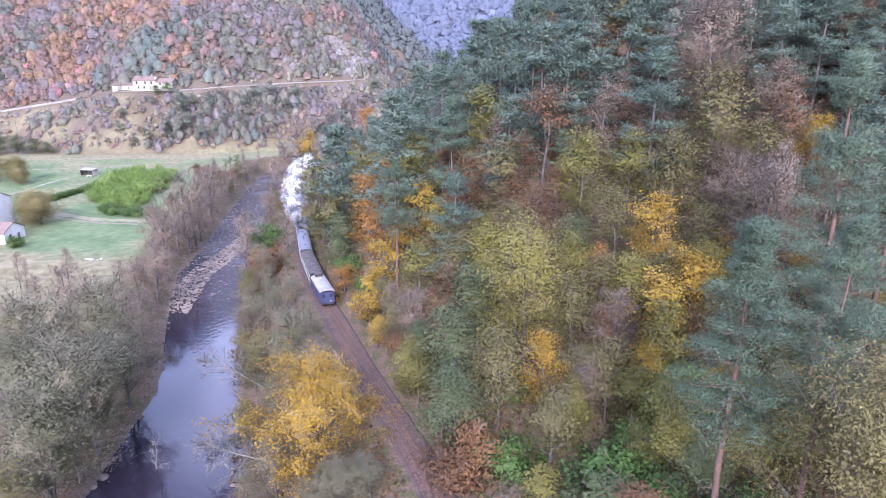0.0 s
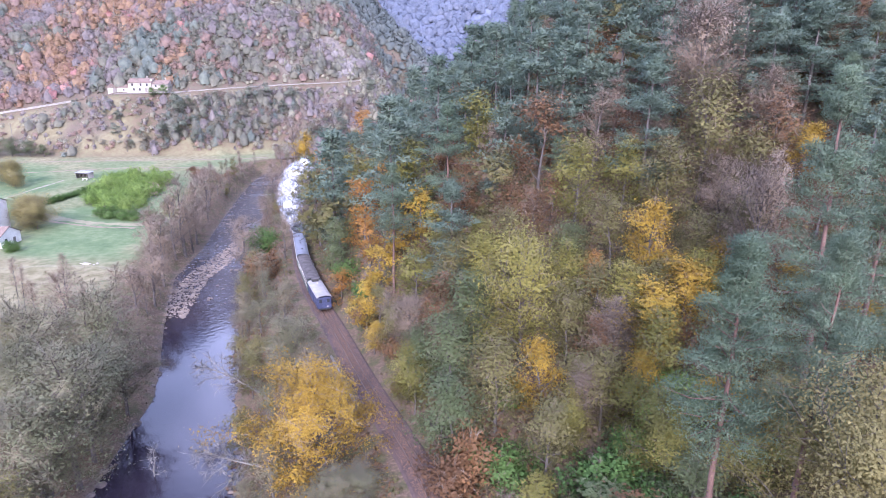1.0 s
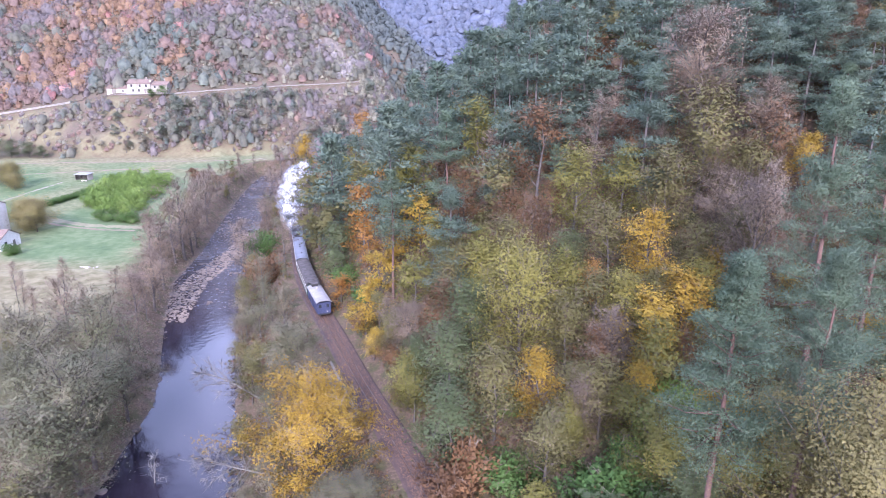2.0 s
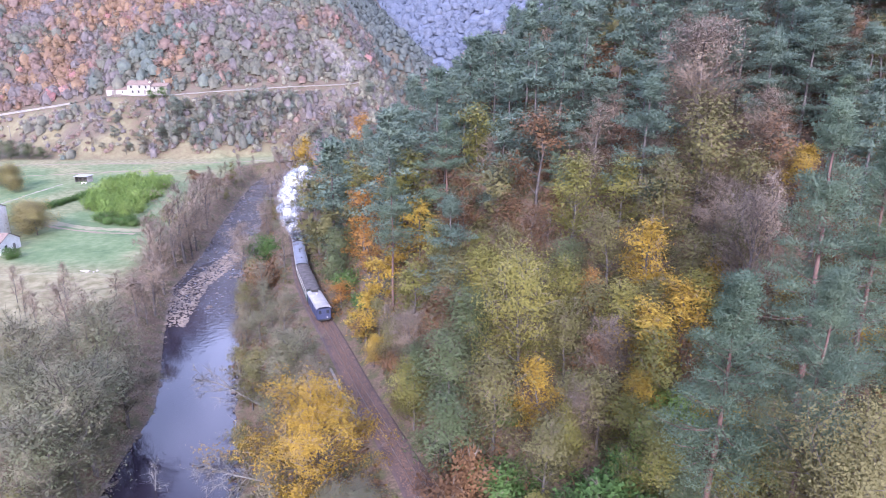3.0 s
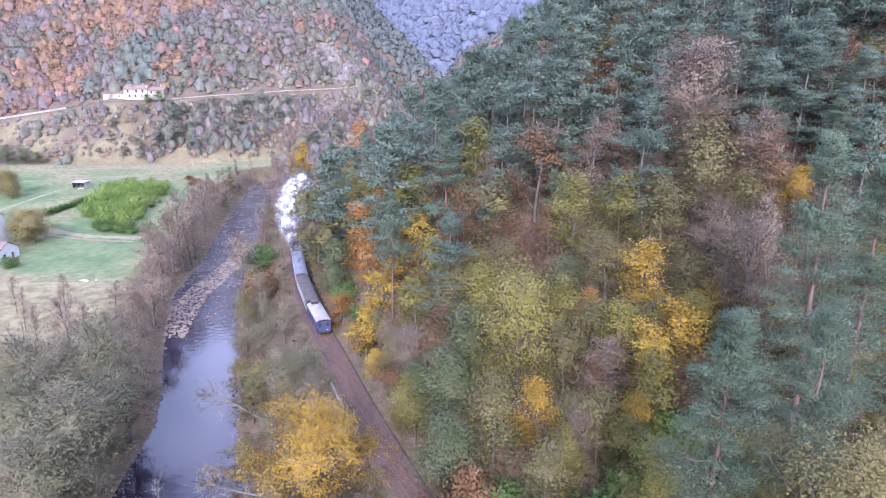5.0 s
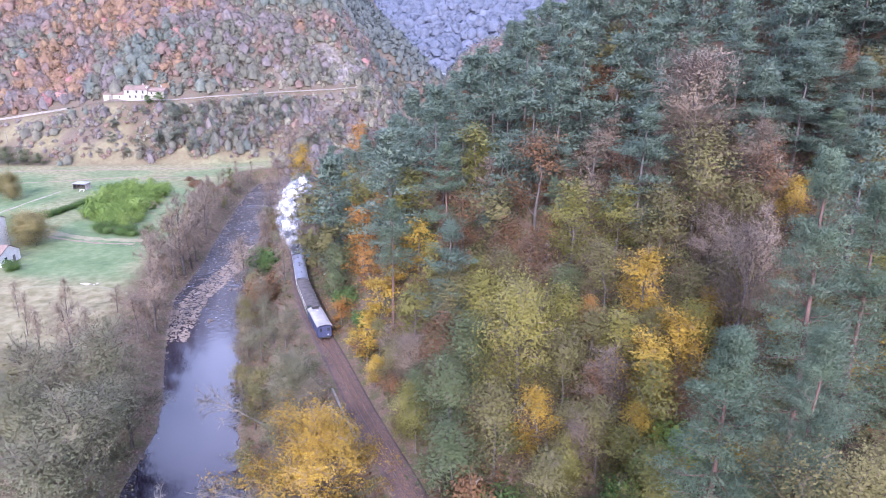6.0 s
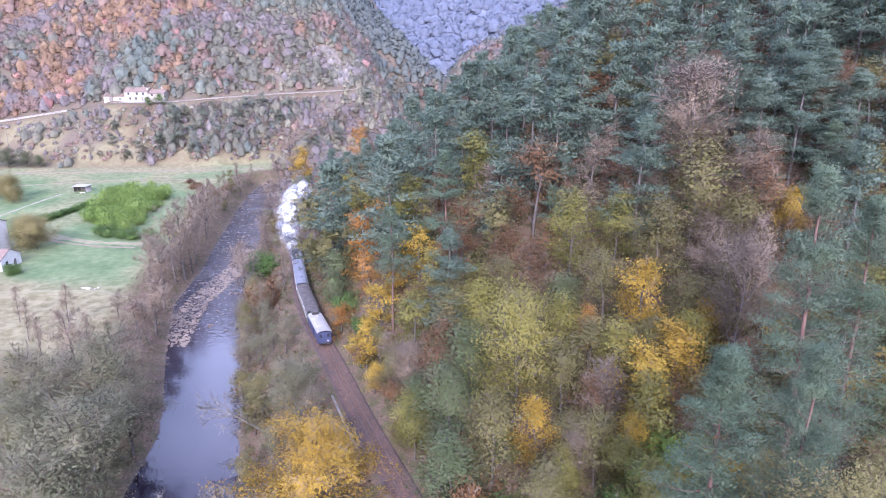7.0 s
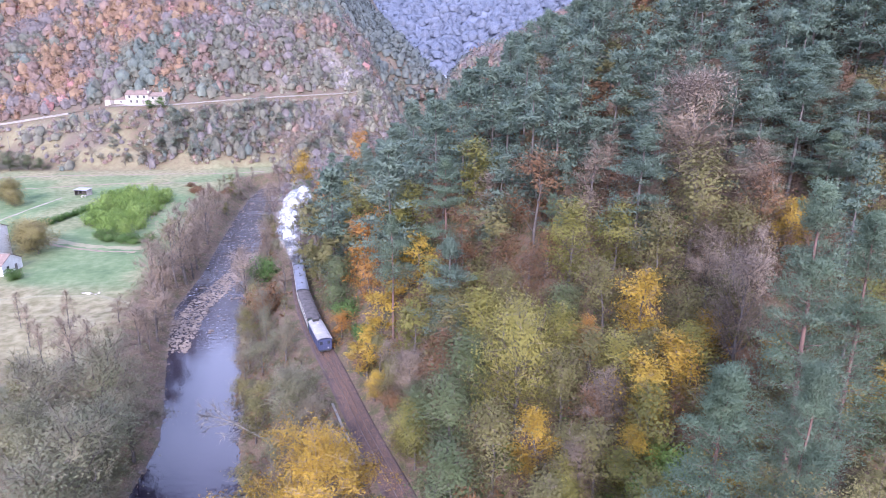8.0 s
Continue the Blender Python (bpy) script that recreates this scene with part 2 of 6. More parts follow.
def ground_material():
    """Leaf litter in the woods, grass in the meadow, grit by the water: by the shares kept on the sheet."""
    m, n, l, p = material("ground")

    def share(name):
        a = n.new("ShaderNodeAttribute")
        a.attribute_name = name
        return a.outputs["Fac"]
    fine, mid, broad = (noise_node(n, l, s, d) for s, d in ((3.0, 6), (0.45, 4), (0.06, 3)))
    litter = ramp_node(n, [(0.25, (0.055, 0.04, 0.03)), (0.5, (0.105, 0.074, 0.052)), (0.75, (0.175, 0.125, 0.085))])
    l.new(fine.outputs["Fac"], litter.inputs[0])
    moss = ramp_node(n, [(0.3, (0.04, 0.042, 0.02)), (0.7, (0.09, 0.08, 0.038))])
    l.new(fine.outputs["Fac"], moss.inputs[0])
    step = ramp_node(n, [(0.45, (0, 0, 0)), (0.62, (1, 1, 1))])
    l.new(mid.outputs["Fac"], step.inputs[0])
    wood = mixed(n, l, step.outputs[0], litter.outputs[0], moss.outputs[0])
    grass = ramp_node(n, [(0.32, (0.06, 0.095, 0.042)), (0.5, (0.095, 0.132, 0.06)), (0.66, (0.15, 0.175, 0.09))])
    l.new(mixed(n, l, 0.5, mid.outputs["Fac"], broad.outputs["Fac"]), grass.inputs[0])
    straw = ramp_node(n, [(0.36, (0.125, 0.11, 0.056)), (0.64, (0.215, 0.19, 0.112))])
    l.new(mid.outputs["Fac"], straw.inputs[0])
    dry = mixed(n, l, share("dry"), grass.outputs[0], straw.outputs[0])
    colour = mixed(n, l, share("grass"), wood, dry)
    grit = ramp_node(n, [(0.3, (0.07, 0.056, 0.045)), (0.7, (0.17, 0.145, 0.12))])
    l.new(fine.outputs["Fac"], grit.inputs[0])
    colour = mixed(n, l, share("grit"), colour, grit.outputs[0])
    rock = ramp_node(n, [(0.3, (0.075, 0.065, 0.056)), (0.5, (0.13, 0.114, 0.098)), (0.78, (0.23, 0.205, 0.175))])
    l.new(mid.outputs["Fac"], rock.inputs[0])
    colour = mixed(n, l, share("rock"), colour, rock.outputs[0])
    l.new(colour, p.inputs["Base Color"])
    p.inputs["Roughness"].default_value = 0.95
    p.inputs["Specular IOR Level"].default_value = 0.15
    bumped(n, l, p, fine.outputs["Fac"], 0.8, 0.25)
    return m


def water_material():
    m, n, l, p = material("river_water")
    p.inputs["IOR"].default_value = 1.35
    p.inputs["Specular IOR Level"].default_value = 0.72
    ripple, chop = noise_node(n, l, 0.9, 3), noise_node(n, l, 1.1, 6)
    a = n.new("ShaderNodeAttribute")
    a.attribute_name = "rapid"
    both = mixed(n, l, a.outputs["Fac"], ripple.outputs["Fac"], chop.outputs["Fac"])
    foam = ramp_node(n, [(0.46, (0.03, 0.028, 0.03)), (0.60, (0.075, 0.074, 0.09)), (0.70, (0.50, 0.51, 0.54))])
    l.new(chop.outputs["Fac"], foam.inputs[0])
    l.new(mixed(n, l, a.outputs["Fac"], (0.016, 0.013, 0.02), foam.outputs[0]), p.inputs["Base Color"])
    b = n.new("ShaderNodeBump")
    k = n.new("ShaderNodeMath")
    k.operation = "MULTIPLY_ADD"
    l.new(a.outputs["Fac"], k.inputs[0])
    k.inputs[1].default_value, k.inputs[2].default_value = 0.9, 0.05
    l.new(k.outputs[0], b.inputs["Strength"])
    b.inputs["Distance"].default_value = 0.25
    l.new(both, b.inputs["Height"])
    gloss = n.new("ShaderNodeMath")
    gloss.operation = "MULTIPLY_ADD"
    l.new(a.outputs["Fac"], gloss.inputs[0])
    gloss.inputs[1].default_value, gloss.inputs[2].default_value = 0.26, 0.05
    l.new(gloss.outputs[0], p.inputs["Roughness"])
    l.new(b.outputs[0], p.inputs["Normal"])
    return m


GROUND, WATER = ground_material(), water_material()
ASPHALT = plain("pale_asphalt", (0.26, 0.25, 0.23), (0.36, 0.35, 0.33), 0.2, 0.9, bump=0.1)
BALLAST = plain("leaf_strewn_ballast", (0.04, 0.026, 0.023), (0.08, 0.05, 0.042), 0.7, 0.95, bump=1.0, distance=0.06, fine=9)
STEEL = plain("rusty_rail", (0.085, 0.055, 0.045), (0.17, 0.13, 0.11), 1.0, 0.5, 0.6)
TIMBER = plain("old_sleeper_wood", (0.045, 0.032, 0.027), (0.085, 0.058, 0.047), 3.0, 0.9)
STONE = plain("grey_stone", (0.12, 0.11, 0.095), (0.26, 0.24, 0.21), 0.8, 0.9, bump=0.7, distance=0.06)
BOULDER = plain("river_stone", (0.05, 0.038, 0.032), (0.135, 0.105, 0.085), 0.9, 0.8, bump=0.5, distance=0.05)
RENDER_WALL = plain("pale_plaster", (0.23, 0.20, 0.17), (0.33, 0.295, 0.25), 0.5, 0.9, bump=0.2)
RENDER_WHITE = plain("white_lime_plaster", (0.56, 0.53, 0.48), (0.72, 0.69, 0.64), 0.5, 0.9, bump=0.2)
RENDER_OLD = plain("weathered_plaster", (0.25, 0.22, 0.185), (0.38, 0.335, 0.29), 0.4, 0.9, bump=0.3)
ROOF_TILE = plain("faded_roof_tiles", (0.11, 0.075, 0.06), (0.19, 0.135, 0.105), 0.9, 0.9, bump=0.8, distance=0.08)
ROOF_GREY = plain("grey_metal_roof", (0.16, 0.16, 0.165), (0.25, 0.25, 0.255), 0.8, 0.6)
DARK_WOOD = plain("dark_boards", (0.10, 0.085, 0.075), (0.19, 0.165, 0.145), 1.4, 0.85)
PANE = plain("dark_window_glass", (0.02, 0.023, 0.028), (0.04, 0.045, 0.05), 0.5, 0.12, bump=0.0)
SHUTTER = plain("painted_shutter", (0.25, 0.23, 0.21), (0.36, 0.34, 0.31), 2.0, 0.7)
VAN_ROOF = plain("cream_painted_roof", (0.18, 0.17, 0.165), (0.275, 0.26, 0.25), 0.6, 0.6, bump=0.1)
VAN_BODY = plain("dark_blue_paint", (0.028, 0.034, 0.075), (0.05, 0.058, 0.11), 0.8, 0.45, bump=0.1)
COACH_ROOF = plain("blue_grey_roof", (0.085, 0.092, 0.115), (0.15, 0.16, 0.19), 0.5, 0.5, bump=0.15)
TAR_ROOF = plain("tarred_roof", (0.035, 0.03, 0.03), (0.085, 0.075, 0.072), 1.2, 0.85, bump=0.6, distance=0.03)
COACH_SIDE = plain("green_coach_paint", (0.03, 0.05, 0.04), (0.055, 0.08, 0.065), 0.8, 0.45, bump=0.1)
TRIM = plain("cream_trim_paint", (0.48, 0.45, 0.40), (0.62, 0.58, 0.52), 1.0, 0.6, bump=0.1)
IRON = plain("black_iron", (0.02, 0.02, 0.022), (0.05, 0.047, 0.045), 1.0, 0.6, 0.3)


def steam_material():
    m, n, l, p = material("steam")
    p.inputs["Base Color"].default_value = (0.93, 0.94, 0.96, 1)
    p.inputs["Roughness"].default_value = 1.0
    p.inputs["Specular IOR Level"].default_value = 0.0
    t, clear = n.new("ShaderNodeBsdfTranslucent"), n.new("ShaderNodeBsdfTransparent")
    t.inputs["Color"].default_value = (0.93, 0.94, 0.96, 1)
    body, thin = n.new("ShaderNodeMixShader"), n.new("ShaderNodeMixShader")
    body.inputs[0].default_value = 0.5
    l.new(p.outputs[0], body.inputs[1])
    l.new(t.outputs[0], body.inputs[2])
    wisps = noise_node(n, l, 0.9, 6, 0.65)
    hole = n.new("ShaderNodeMapRange")
    hole.inputs["From Min"].default_value, hole.inputs["From Max"].default_value = 0.36, 0.60
    hole.inputs["To Min"].default_value, hole.inputs["To Max"].default_value = 1.0, 0.35
    l.new(wisps.outputs["Fac"], hole.inputs["Value"])
    dense, clearness = n.new("ShaderNodeAttribute"), n.new("ShaderNodeMath")
    dense.attribute_name = "thick"
    body_share = n.new("ShaderNodeMath")
    body_share.operation, clearness.operation = "MULTIPLY", "SUBTRACT"
    l.new(dense.outputs["Fac"], body_share.inputs[0])
    l.new(hole.outputs["Result"], body_share.inputs[1])
    clearness.inputs[0].default_value = 1.0
    l.new(body_share.outputs[0], clearness.inputs[1])
    l.new(clearness.outputs[0], thin.inputs[0])
    l.new(body.outputs[0], thin.inputs[1])
    l.new(clear.outputs[0], thin.inputs[2])
    l.new(thin.outputs[0], n["Material Output"].inputs["Surface"])
    return m


STEAM = steam_material()
# distant leaf colours, lifted and greyed: air haze is put into the base colour
FAR_HAZED = {
    "olive": foliage("haze_paled_olive_crowns", [(0.140, 0.143, 0.113), (0.185, 0.183, 0.142), (0.241, 0.224, 0.168)], 0.2, 0.45, cell=0, tone=True),
    "russet": foliage("haze_paled_russet_crowns", [(0.196, 0.143, 0.124), (0.258, 0.185, 0.153), (0.325, 0.230, 0.177)], 0.2, 0.45, cell=0, tone=True),
    "grey": foliage("haze_paled_bare_crowns", [(0.151, 0.132, 0.127), (0.196, 0.171, 0.165), (0.241, 0.213, 0.203)], 0.2, 0.4, 0.85, cell=0, tone=True),
    "orange": foliage("haze_paled_orange_crowns", [(0.241, 0.155, 0.112), (0.286, 0.188, 0.124), (0.325, 0.237, 0.142)], 0.2, 0.45, cell=0, tone=True),
    "pine": foliage("haze_paled_pine_crowns", [(0.118, 0.140, 0.124), (0.151, 0.174, 0.147), (0.185, 0.202, 0.165)], 0.2, 0.4, cell=0, tone=True),
    # blue of this palette is aerial haze mixed into the leaf colour
    "haze": foliage("haze_blue_forest_leaves", [(0.142, 0.165, 0.218), (0.155, 0.178, 0.23), (0.172, 0.19, 0.238)], 0.2, 0.4, cell=0, tone=True),
    "red": foliage("haze_paled_red_crowns", [(0.338, 0.166, 0.165), (0.395, 0.212, 0.191), (0.395, 0.248, 0.202)], 0.2, 0.45, cell=0, tone=True),
    "gold": foliage("haze_paled_golden_crowns", [(0.376, 0.284, 0.149), (0.432, 0.339, 0.181), (0.451, 0.367, 0.212)], 0.2, 0.45, cell=0, tone=True),
    "scrub": foliage("haze_paled_scrub_leaves", [(0.207, 0.206, 0.155), (0.291, 0.276, 0.202), (0.376, 0.339, 0.255)], 0.2, 0.45, cell=0, tone=True),
}
CLIFF = plain("pale_cliff_rock", (0.095, 0.085, 0.08), (0.20, 0.18, 0.162), 0.12, 0.95, bump=1.0, distance=0.5, fine=0.9)
# base colour carries the blue distance haze of the closing hills
HAZE_HILLS = plain("haze_tinted_hills", (0.10, 0.118, 0.165), (0.125, 0.14, 0.188), 0.012, 1.0, bump=0.0, fine=0.05)
# ---- mesh helpers ----
def mesh_of(name, verts, faces, mats=(), index=None, smooth=False):
    """A mesh from an array of corners and arrays of faces, each array with one number of corners a face."""
    me = bpy.data.meshes.new(name)
    verts = np.asarray(verts, np.float32).reshape(-1, 3)
    groups = [np.asarray(g, np.int32) for g in faces if len(g)]
    loops = np.concatenate([g.ravel() for g in groups])
    sizes = np.concatenate([np.full(len(g), g.shape[1], np.int32) for g in groups])
    starts = np.concatenate([[0], np.cumsum(sizes)[:-1]]).astype(np.int32)
    me.vertices.add(len(verts))
    me.vertices.foreach_set("co", verts.ravel())
    me.loops.add(len(loops))
    me.loops.foreach_set("vertex_index", loops)
    me.polygons.add(len(sizes))
    me.polygons.foreach_set("loop_start", starts)
    if index is not None:
        me.polygons.foreach_set("material_index", np.asarray(index, np.int32))
    for m in mats:
        me.materials.append(m)
    me.update(calc_edges=True)
    me.polygons.foreach_set("use_smooth", np.full(len(sizes), smooth))
    return me


def part(name, bm, mat, parent, label=""):
    """Links a bmesh (or a mesh) as one object under a thing or a part."""
    if isinstance(bm, bmesh.types.BMesh):
        me = bpy.data.meshes.new(name)
        bm.to_mesh(me)
        bm.free()
        me.materials.append(mat)
    else:
        me = bm
    ob = new(name, me)
    ob.parent = parent
    return tagged(ob, label)


def box(bm, x0, x1, y0, y1, z0, z1, bevel=0.0):
    r = bmesh.ops.create_cube(bm, size=1, matrix=Matrix.LocRotScale(((x0 + x1) / 2, (y0 + y1) / 2, (z0 + z1) / 2), None, (x1 - x0, y1 - y0, z1 - z0)))
    if bevel:
        es = list({e for v in r["verts"] for e in v.link_edges})
        bmesh.ops.bevel(bm, geom=es, offset=bevel, segments=2, affect="EDGES", profile=0.5)
    return bm


def boxed(*a, **k):
    return box(bmesh.new(), *a, **k)


def tube(bm, a, b, r0, r1, sides=8):
    a, b = Vector(a), Vector(b)
    m = Matrix.Translation((a + b) / 2) @ (b - a).to_track_quat("Z", "Y").to_matrix().to_4x4()
    bmesh.ops.create_cone(bm, cap_ends=True, segments=sides, radius1=r0, radius2=r1, depth=(b - a).length, matrix=m)
    return bm


class Wood:
    """Gathers tapered stems and thin twigs."""

    def __init__(self):
        self.v, self.q, self.t, self.n = [], [], [], 0

    def stem(self, pts, radii, sides):
        pts = np.asarray(pts, float)
        way = np.gradient(pts, axis=0)
        way /= np.linalg.norm(way, axis=1)[:, None] + 1e-9
        ref = np.where(np.abs(way[:, 2:3]) > 0.9, [[1.0, 0, 0]], [[0, 0, 1.0]])
        u = np.cross(way, ref)
        u /= np.linalg.norm(u, axis=1)[:, None] + 1e-9
        w = np.cross(way, u)
        ang = np.arange(sides) * 2 * math.pi / sides
        ring = u[:, None] * np.cos(ang)[None, :, None] + w[:, None] * np.sin(ang)[None, :, None]
        self.v.append((pts[:, None] + ring * np.asarray(radii)[:, None, None]).reshape(-1, 3))
        for i in range(len(pts) - 1):
            k = self.n + i * sides
            for j in range(sides):
                self.q.append((k + j, k + (j + 1) % sides, k + sides + (j + 1) % sides, k + sides + j))
        self.n += len(pts) * sides

    def mesh(self, name, mat):
        return mesh_of(name, np.concatenate(self.v), [self.q], [mat], smooth=True)


def leaves_mesh(name, centres, size, mat, rng, lift=0.35, slim=0.6, out=None, soft=0.62):
    """One small folded-free blade for each centre, turned at random, more or less facing up."""
    n = len(centres)
    nor = rng.normal(size=(n, 3)) + np.array([0, 0, lift * 2])
    if out is not None:
        nor += out
    nor /= np.linalg.norm(nor, axis=1)[:, None]
    a = np.cross(nor, rng.normal(size=(n, 3)))
    a /= np.linalg.norm(a, axis=1)[:, None]
    b = np.cross(nor, a)
    s = (size * rng.uniform(0.55, 1.35, n))[:, None]
    a, b = a * s, b * s * slim
    skew = rng.uniform(-0.35, 0.35, (n, 1))
    v = np.stack([centres + a * 1.1, centres - a * 0.7 + b * (1.1 + skew), centres - a * 0.7 - b * (1.1 - skew)], 1)
    return rounded(mesh_of(name, *facing(v, nor if out is None else out), [mat]), nor, out, 0.0 if out is None else soft)


def facing(v, out):
    """Blades (n, 3, 3) wound so that their fronts look outwards."""
    nor = np.cross(v[:, 1] - v[:, 0], v[:, 2] - v[:, 0])
    turn = (nor * out).sum(1) < 0
    v[turn] = v[turn][:, [0, 2, 1]]
    return v.reshape(-1, 3), [np.arange(3 * len(v)).reshape(-1, 3)]


def rounded(me, nor, out, soft):
    """Lets the blades of a crown catch the light as the round spray does on which they sit."""
    if soft:
        nor = nor * np.where((nor * out).sum(1, keepdims=True) < 0, -1, 1)
        both = unit(unit(nor) * (1 - soft) + unit(out) * soft)
        me.polygons.foreach_set("use_smooth", np.ones(len(me.polygons), bool))
        me.normals_split_custom_set_from_vertices(np.repeat(both, 3, 0).tolist())
    return me


def twigs_mesh(name, bases, ways, width, mat, soft=0.7):
    """Thin tapering blades from base along way, lit as the round crown is."""
    n = len(bases)
    side = np.cross(ways, np.random.default_rng(n).normal(size=(n, 3)))
    side /= np.linalg.norm(side, axis=1)[:, None] + 1e-9
    v = np.stack([bases - side * width, bases + side * width, bases + ways], 1)
    out = unit(bases - bases.mean(0) + ways) + [0, 0, 0.4]
    v, f = facing(v, out)
    return rounded(mesh_of(name, v, f, [mat]), unit(np.cross(side, ways)), out, soft)


def unit(v):
    return v / (np.linalg.norm(v, axis=-1, keepdims=True) + 1e-9)


# ---- trees ----
def limbs_of(rng, wood, H, R, base, count, rise, sides=3, thick=1.0, lean=0.0, subs=6, fine=True):
    """A trunk with limbs and branches; gives the branch points from which twigs and leaves grow."""
    r0 = 0.016 * H * thick
    n = 7
    f = np.linspace(0, 1, n)
    drift = np.cumsum(rng.normal(0, 0.018 * H, (n, 2)), 0) * f[:, None]
    trunk = np.column_stack([drift[:, 0] + lean * H * f, drift[:, 1], f * H * 0.86])
    wood.stem(trunk, r0 * (1 - 0.88 * f) + 0.01, max(sides + 1, 5))
    grow, ways = [], []
    for i in range(count):
        g = base + (0.97 - base) * ((i + rng.uniform(0, 0.8)) / count)
        p = np.array([np.interp(g, f, trunk[:, k]) for k in range(3)])
        az = i * 2.4 + rng.uniform(-0.5, 0.5)
        el = radians(rise + (78 - rise) * ((g - base) / (1 - base)) ** 1.6 + rng.uniform(-12, 12))
        q = (g - base) / (1 - base)
        length = R * (0.42 + 0.62 * math.sin(math.pi * min(1, 0.25 + 0.75 * q)) ** 0.8) * rng.uniform(0.65, 1.15)
        d = np.array([math.cos(az) * math.cos(el), math.sin(az) * math.cos(el), math.sin(el)])
        pts = [p]
        for k in range(4):
            d = unit(d + np.array([0, 0, 0.10]) + rng.normal(0, 0.16, 3))
            pts.append(pts[-1] + d * length / 4)
        pts = np.array(pts)
        wood.stem(pts, r0 * 0.42 * (1 - 0.55 * q) * np.array([1, 0.75, 0.52, 0.32, 0.12]), sides)
        for k in range(rng.integers(subs - 1, subs + 2)):
            h = rng.uniform(0.25, 1.0) * 4
            a = int(min(3, h))
            s = pts[a] + (pts[a + 1] - pts[a]) * (h - a)
            w = unit(unit(pts[a + 1] - pts[a]) + rng.normal(0, 0.75, 3) + np.array([0, 0, 0.25]))
            e = s + w * length * rng.uniform(0.22, 0.5)
            if fine:
                wood.stem([s, e], r0 * np.array([0.13, 0.03]), 3)
            for u in (0.35, 0.7, 1.0):
                grow.append(s + (e - s) * u)
                ways.append(w)
    return np.array(grow), np.array(ways)


def broadleaf(seed, name, leaf, H=13.0, R=4.2, base=0.16, limbs=16, rise=25, leaves=2600, size=0.24, puff=0.62, twigs=900, bark=None, twig=None, lean=0.0, subs=6, thin=0.02, fine=True):
    rng = np.random.default_rng(seed)
    wood, tree = Wood(), new(name)
    grow, ways = limbs_of(rng, wood, H, R, base, limbs, rise, lean=lean, subs=subs, fine=fine)
    part("trunk", wood.mesh("trunk", bark or BARK), None, tree)
    if twigs:
        i = rng.integers(0, len(grow), twigs)
        w = unit(ways[i] + rng.normal(0, 0.6, (twigs, 3)) + [0, 0, 0.3]) * rng.uniform(0.5, 1.5, (twigs, 1)) * R / 4.5
        tagged(part("branching", twigs_mesh("branching", grow[i] + rng.normal(0, 0.12, (twigs, 3)), w, thin, twig or TWIG), None, tree), kind="stuff")
    if leaves:
        keep = grow[rng.random(len(grow)) < 0.8]
        i = rng.integers(0, len(keep), leaves)
        c = keep[i] + rng.normal(0, 1, (leaves, 3)) * [puff, puff, puff * 0.75]
        mid = np.array([c[:, 0].mean(), c[:, 1].mean(), c[:, 2].mean()])
        part("crown", leaves_mesh("crown", c, size, LEAF[leaf], rng, 0.3, 0.62, unit(c - mid) * 1.3), None, tree)
    return tree, H, R


